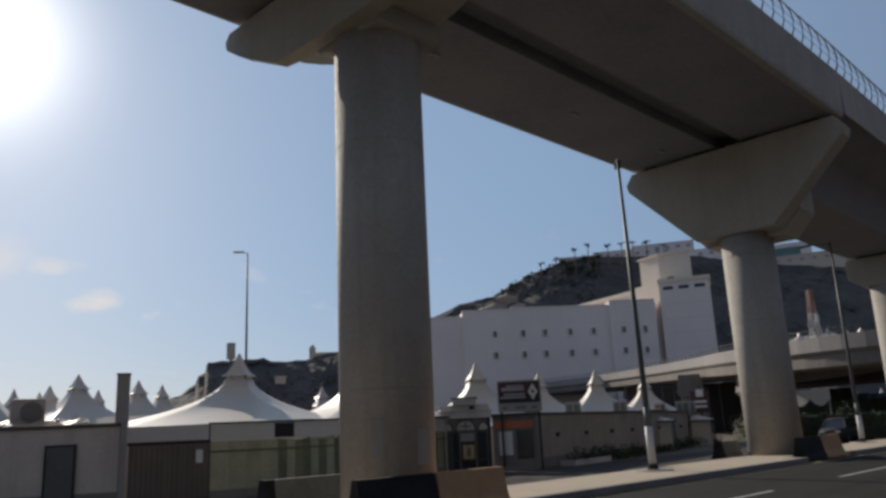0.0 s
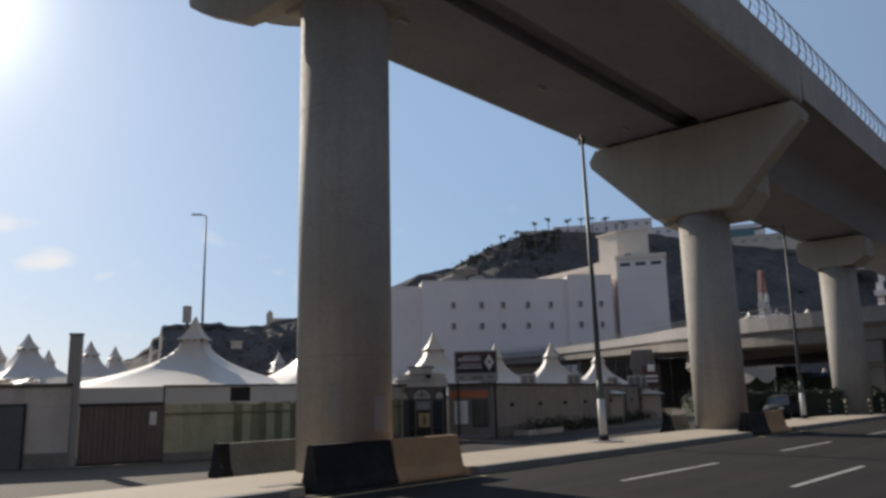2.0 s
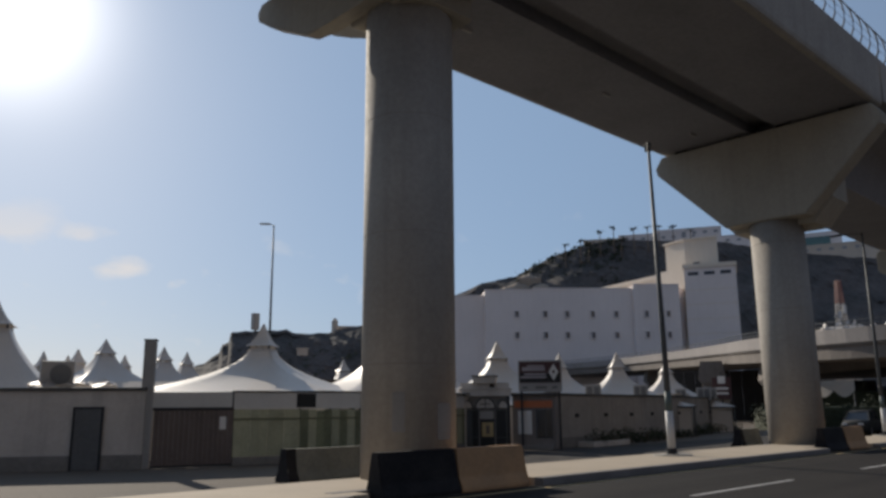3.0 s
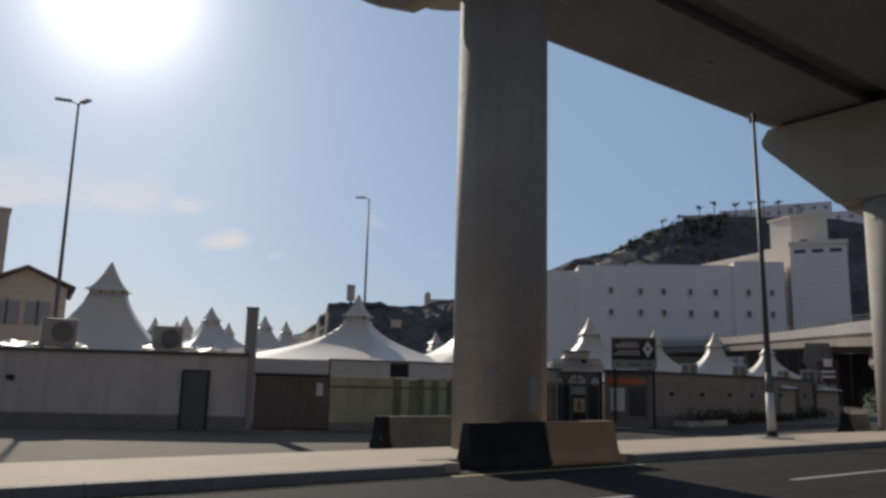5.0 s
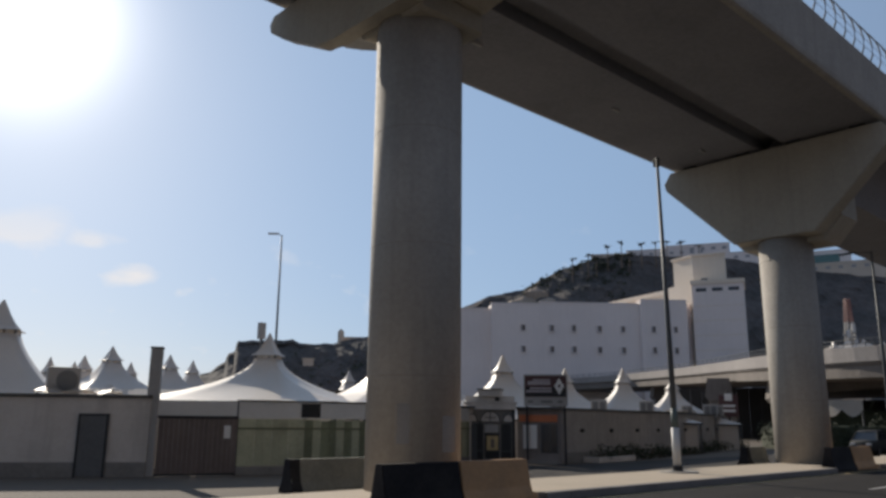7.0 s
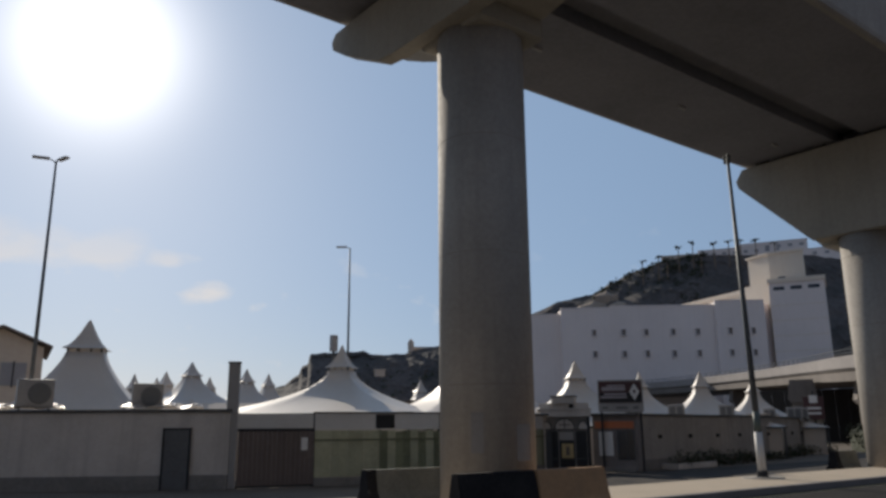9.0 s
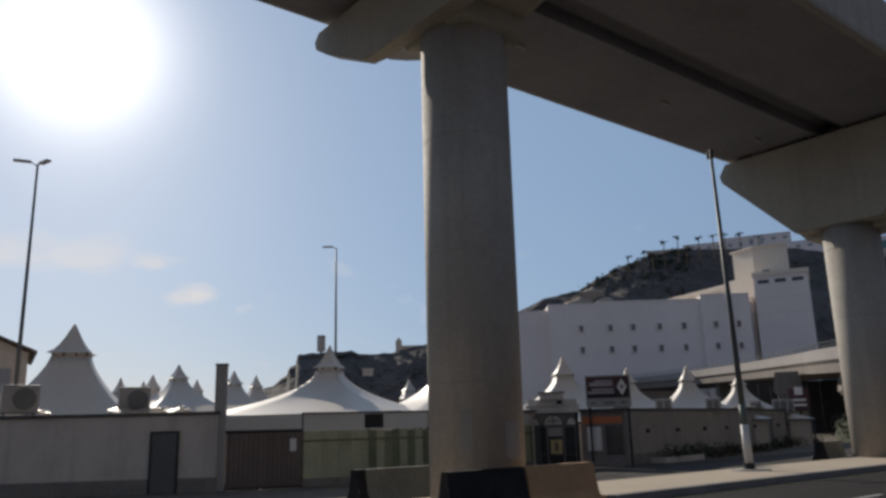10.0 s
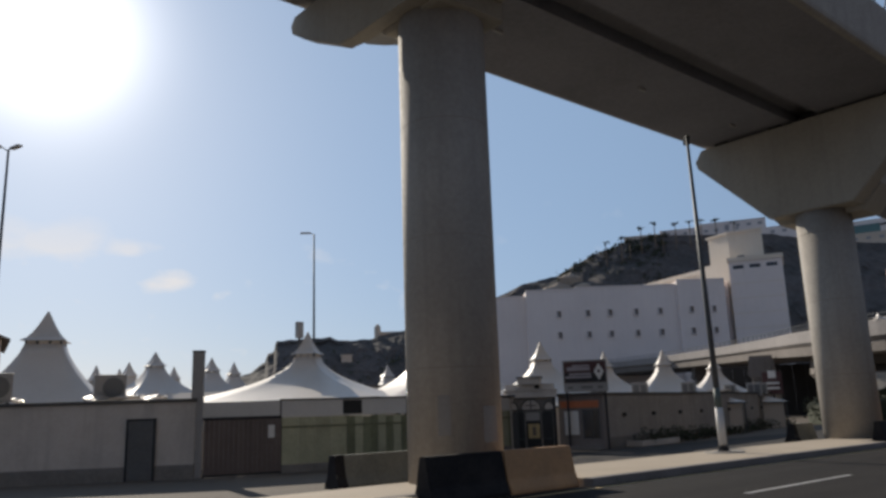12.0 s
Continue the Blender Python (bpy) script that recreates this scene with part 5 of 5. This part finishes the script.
# white balconied block far beyond
far_block = thing("balcony_block", "white apartment block with stacked balconies far beyond", "building", at=(*polar(12.3, 160)[:2], 0), turn=-78)
part("wall", box(0, 9, 0, 9, 0, 21), WHITE_BUILDING, far_block)
for k in range(7):
    part("balcony", box(-0.4, 9.4, -1.2, 0, 2.4 + 2.7 * k, 3.3 + 2.7 * k, 0.03), WHITE_BUILDING, far_block)
    for u in (1.2, 5.2):
        part("window", box(u, u + 1.8, -0.06, 0.02, 3.4 + 2.7 * k, 4.9 + 2.7 * k), WINDOW, far_block)
for u in (0.5, 3.2, 6.0):
    part("roof_column", box(u, u + 1.1, 0.3, 1.4, 21, 24.5), WHITE_BUILDING, far_block)

# lattice mast, red above white
mast = thing("lattice_mast", "red and white lattice radio mast before the hill", "mast", at=(*polar(19.15, 240)[:2], 0))
# red and white both dulled, so the colours hold the haze of distance
for z0, z1, mat in ((12, 24, AC_BODY), (24, 30, AC_BODY), (30, 36.5, MAST_RED)):
    bm = bmesh.new()
    for k in range(6):
        za, zb = z0 + (z1 - z0) * k / 6, z0 + (z1 - z0) * (k + 1) / 6
        ra, rb = 3.0 - za * 0.064, 3.0 - zb * 0.064
        for q in range(4):
            a, b = math.pi / 2 * q, math.pi / 2 * (q + 1)
            pa, pb = Vector((ra * math.cos(a), ra * math.sin(a), za)), Vector((rb * math.cos(a), rb * math.sin(a), zb))
            pc = Vector((rb * math.cos(b), rb * math.sin(b), zb))
            tube([pa, pb], 0.22, 4, False, bm)
            tube([pa, pc], 0.13, 4, False, bm)
    part("lattice", bm, mat, mast)
part("base", box(-2.6, 2.6, -2.6, 2.6, 0, 12), BEIGE_HOUSE, mast)
for k in range(3):
    dish = lathe([(0.55, 0), (0.5, 0.2), (0.12, 0.32)], 14)
    dish.transform(Matrix.Translation((-1.6, -1.2 + k, 22 + 2.2 * k)) @ pose(0, 0, 0, 0, -90, 0))
    part("dish", dish, AC_BODY, mast)
for z, a in ((20.5, 200), (23.0, 235), (25.5, 190), (27.0, 225), (18.0, 215)):
    panel = box(-0.45, 0.45, -0.15, 0.15, z, z + 2.2, 0.05)
    panel.transform(pose(2.2 * math.cos(radians(a)), 2.2 * math.sin(radians(a)), 0, 0, 0, a - 90))
    part("antenna_panel", panel, WHITE_SLEEVE, mast, "pale antenna panel")


# ---- hilltop buildings and palms ----
def crest_block(name, az0, az1, r, z0, z1, mat, label, slits=0):
    a, b = polar(az0, r), polar(az1, r)
    m, L = along(a, b)
    t = thing(name, label, "building")
    t.matrix_world = m
    part("wall", box(0, L, 0, 14, z0, z1), mat, t)
    part("parapet", box(-0.2, L + 0.2, -0.2, 14.2, z1, z1 + 0.4), mat, t)
    for k in range(slits):
        u = L * (k + 0.5) / slits
        part("window", box(u - 1.0, u + 1.0, -0.15, 0.02, z1 - 2.9, z1 - 1.6), HAZED_PANE, t)


crest_block("hilltop_building", 33.4, 27.0, 420.6, 78, H420(12.3), WHITE_BUILDING, "long low white building on the hilltop", 9)
crest_block("hilltop_building", 30.6, 26.2, 420.4, 78, H420(12.5), WHITE_BUILDING, "white upper storey on the hilltop", 6)
crest_block("hilltop_wall", 36.0, 33.0, 420.3, 78, H420(12.1), BEIGE_HOUSE, "beige retaining wall on the hilltop")
crest_block("hilltop_building", 26.2, 22.4, 420.6, 74, H420(11.8), WHITE_BUILDING, "white hilltop building beside the tower", 5)
crest_block("hilltop_building", 21.2, 18.6, 420.8, 70, H420(11.45), WHITE_BUILDING, "white modern hilltop building with green glass")
crest_block("glass_front", 20.9, 19.3, 420.1, 79.5, H420(11.15), material("green_glass", (0.10, 0.19, 0.18), 0.25, 0.05), "green glazed front of the hilltop building")
crest_block("hilltop_wall", 22.0, 15.8, 419.8, 66, H420(10.6), BEIGE_HOUSE, "long beige terrace wall below the hilltop building", 8)
crest_block("hilltop_building", 14.2, 12.0, 390, 55, 66, WHITE_BUILDING, "pale house on the hill's far shoulder", 3)


def palm(az, r, z, h, seed):
    rnd = random.Random(seed)
    x, y, _ = polar(az, r)
    p = thing("palm_tree", "tall thin palm tree on the hill crest", "tree", "palms on the crest", (x, y, z))
    part("trunk", tube([(0, 0, -6), (0.1, 0.1, h * 0.5), (0.3, 0.1, h)], [0.32, 0.24, 0.2], 6), TRUNK, p)
    crown = bmesh.new()
    for k in range(13):
        a, droop, l = rnd.uniform(0, 6.28), rnd.uniform(0.1, 1.1), rnd.uniform(1.9, 2.7)
        pts = []
        for u in (0, 0.35, 0.7, 1.0):
            pts.append(Vector((0.3 + math.cos(a) * l * u, 0.1 + math.sin(a) * l * u, h + 0.9 * u - droop * 2.0 * u * u)))
        side = Vector((-math.sin(a), math.cos(a), 0)) * 0.6
        for i in range(3):
            w0, w1 = side * (1 - abs(i - 1) * 0.3), side * (1 - abs(i) * 0.3)
            crown.faces.new([crown.verts.new(q) for q in (pts[i] - w0, pts[i + 1] - w1, pts[i + 1] + w1, pts[i] + w0)])
    part("crown", crown, LEAF, p)


seed = 40
for az, el in ((37.35, 11.9), (36.2, 12.15), (34.75, 12.75), (33.75, 13.0), (32.3, 12.85), (31.3, 12.9), (30.5, 12.9), (29.5, 12.8), (28.3, 12.5), (35.6, 11.95), (33.2, 12.1)):
    seed += 1
    z = 1.95 + 405 * math.tan(radians(el))
    palm(az, 405, z - 8, 8 - 0.4, seed)


# ---- behind the west wall: gabled house, tall block, box on a mast, ridge tower ----
house = thing("gabled_house", "pale house with a low brown gable and grilled windows", "house", at=(*polar(84.2, 58)[:2], 0), turn=-9)
part("wall", box(0, 4.7, 0, 9, 0, 7.6), BEIGE_HOUSE, house)
gable = bmesh.new()
prof = [(-0.5, 7.5), (2.2, 8.72), (5.2, 7.5), (5.2, 7.64), (2.2, 8.9), (-0.5, 7.64)]
fa = [gable.verts.new((x, -0.5, z)) for x, z in prof]
fb = [gable.verts.new((x, 9.5, z)) for x, z in prof]
for k in range(6):
    gable.faces.new((fa[k], fa[(k + 1) % 6], fb[(k + 1) % 6], fb[k]))
gable.faces.new(fa[::-1])
gable.faces.new(fb)
part("roof", gable, ROOF_TILE, house)
tri = prism([(0.1, 7.58), (2.2, 8.68), (4.6, 7.58)], 0.0, 0.3)
tri.transform(Matrix.Translation((0, 0.3, 0)) @ pose(0, 0, 0, 0, 0, -90))
part("gable_wall", tri, BEIGE_HOUSE, house)
for u in (0.5, 2.3):
    part("window", box(u, u + 1.5, -0.06, 0.02, 5.0, 6.5), HAZED_PANE, house)
    part("window_grille", box(u + 0.7, u + 0.78, -0.12, -0.07, 4.9, 6.6), DARK_METAL, house)
tall = thing("tall_block", "tall plain brownish block beyond the camp", "building", at=(*polar(87.5, 80)[:2], 0), turn=-5)
part("wall", box(0, 5.7, 0, 6, 0, 16.4), BEIGE_HOUSE, tall)
part("parapet", box(-0.1, 5.8, -0.1, 6.1, 16.4, 16.7), BEIGE_HOUSE, tall)
mast_box = thing("box_mast", "grey equipment box on a mast behind the tents", "mast", at=(*polar(60.3, 58)[:2], 0))
part("pole", tube([(0, 0, 0), (0, 0, 8.2)], 0.09, 8), GALVANISED, mast_box)
part("equipment_box", box(-0.25, 0.25, -0.2, 0.2, 7.75, 8.95, 0.03), AC_BODY, mast_box, "tall grey box")
ridge_tower = thing("ridge_tower", "small pale tower on the low rocky ridge", "tower", at=(*polar(54.6, 302)[:2], 0))
part("shaft", box(-0.9, 0.9, -0.9, 0.9, 24, 36.0, 0.1), BEIGE_HOUSE, ridge_tower)
part("dome", lathe([(0.85, 36.0), (0.7, 36.6), (0.2, 37.0)], 12), BEIGE_HOUSE, ridge_tower)
ridge_wall = thing("ridge_wall", "long beige wall along the rocky ridge", "wall", at=(*polar(54.4, 304)[:2], 0), turn=-36)
part("wall", box(0, 26, 0, 2, 26, 34.2), BEIGE_HOUSE, ridge_wall)
dome = thing("rock_hut", "small pale hut on the slope below the ridge", "hut", at=(*polar(56.9, 287)[:2], 0), turn=-30)
part("wall", box(-1.9, 1.9, -2, 2, 16, 23.7), BEIGE_HOUSE, dome)
part("roof", box(-2.2, 2.2, -2.3, 2.3, 23.7, 24.1), BEIGE_HOUSE, dome)
shed = thing("brown_shed", "low brown flat-roofed shed behind the tents", "shed", at=(*polar(54.9, 70)[:2], 0), turn=-30)
part("wall", box(-1.8, 1.8, 0, 3, 0, 4.5), ROOF_TILE, shed)
part("roof", box(-2.0, 2.0, -0.2, 3.2, 4.5, 4.65), COPING, shed)
for az0, az1, r, h in ((73.5, 66.5, 78, 4.6), (69.5, 63.5, 82, 4.9)):
    a, b = polar(az0, r), polar(az1, r)
    m, L = along(a, b)
    rowt = thing("long_canopy", "long low brownish canvas canopy between the tents", "canopy", "long canopies")
    rowt.matrix_world = m
    part("roof_sheet", prism([(0, h - 0.8), (2, h), (4, h - 0.8), (4, h - 0.9), (0, h - 0.9)], 0, L), BEIGE_HOUSE, rowt)
    part("side_sheet", box(0.1, L - 0.1, 0.3, 3.7, 0, h - 0.85), TENT, rowt)
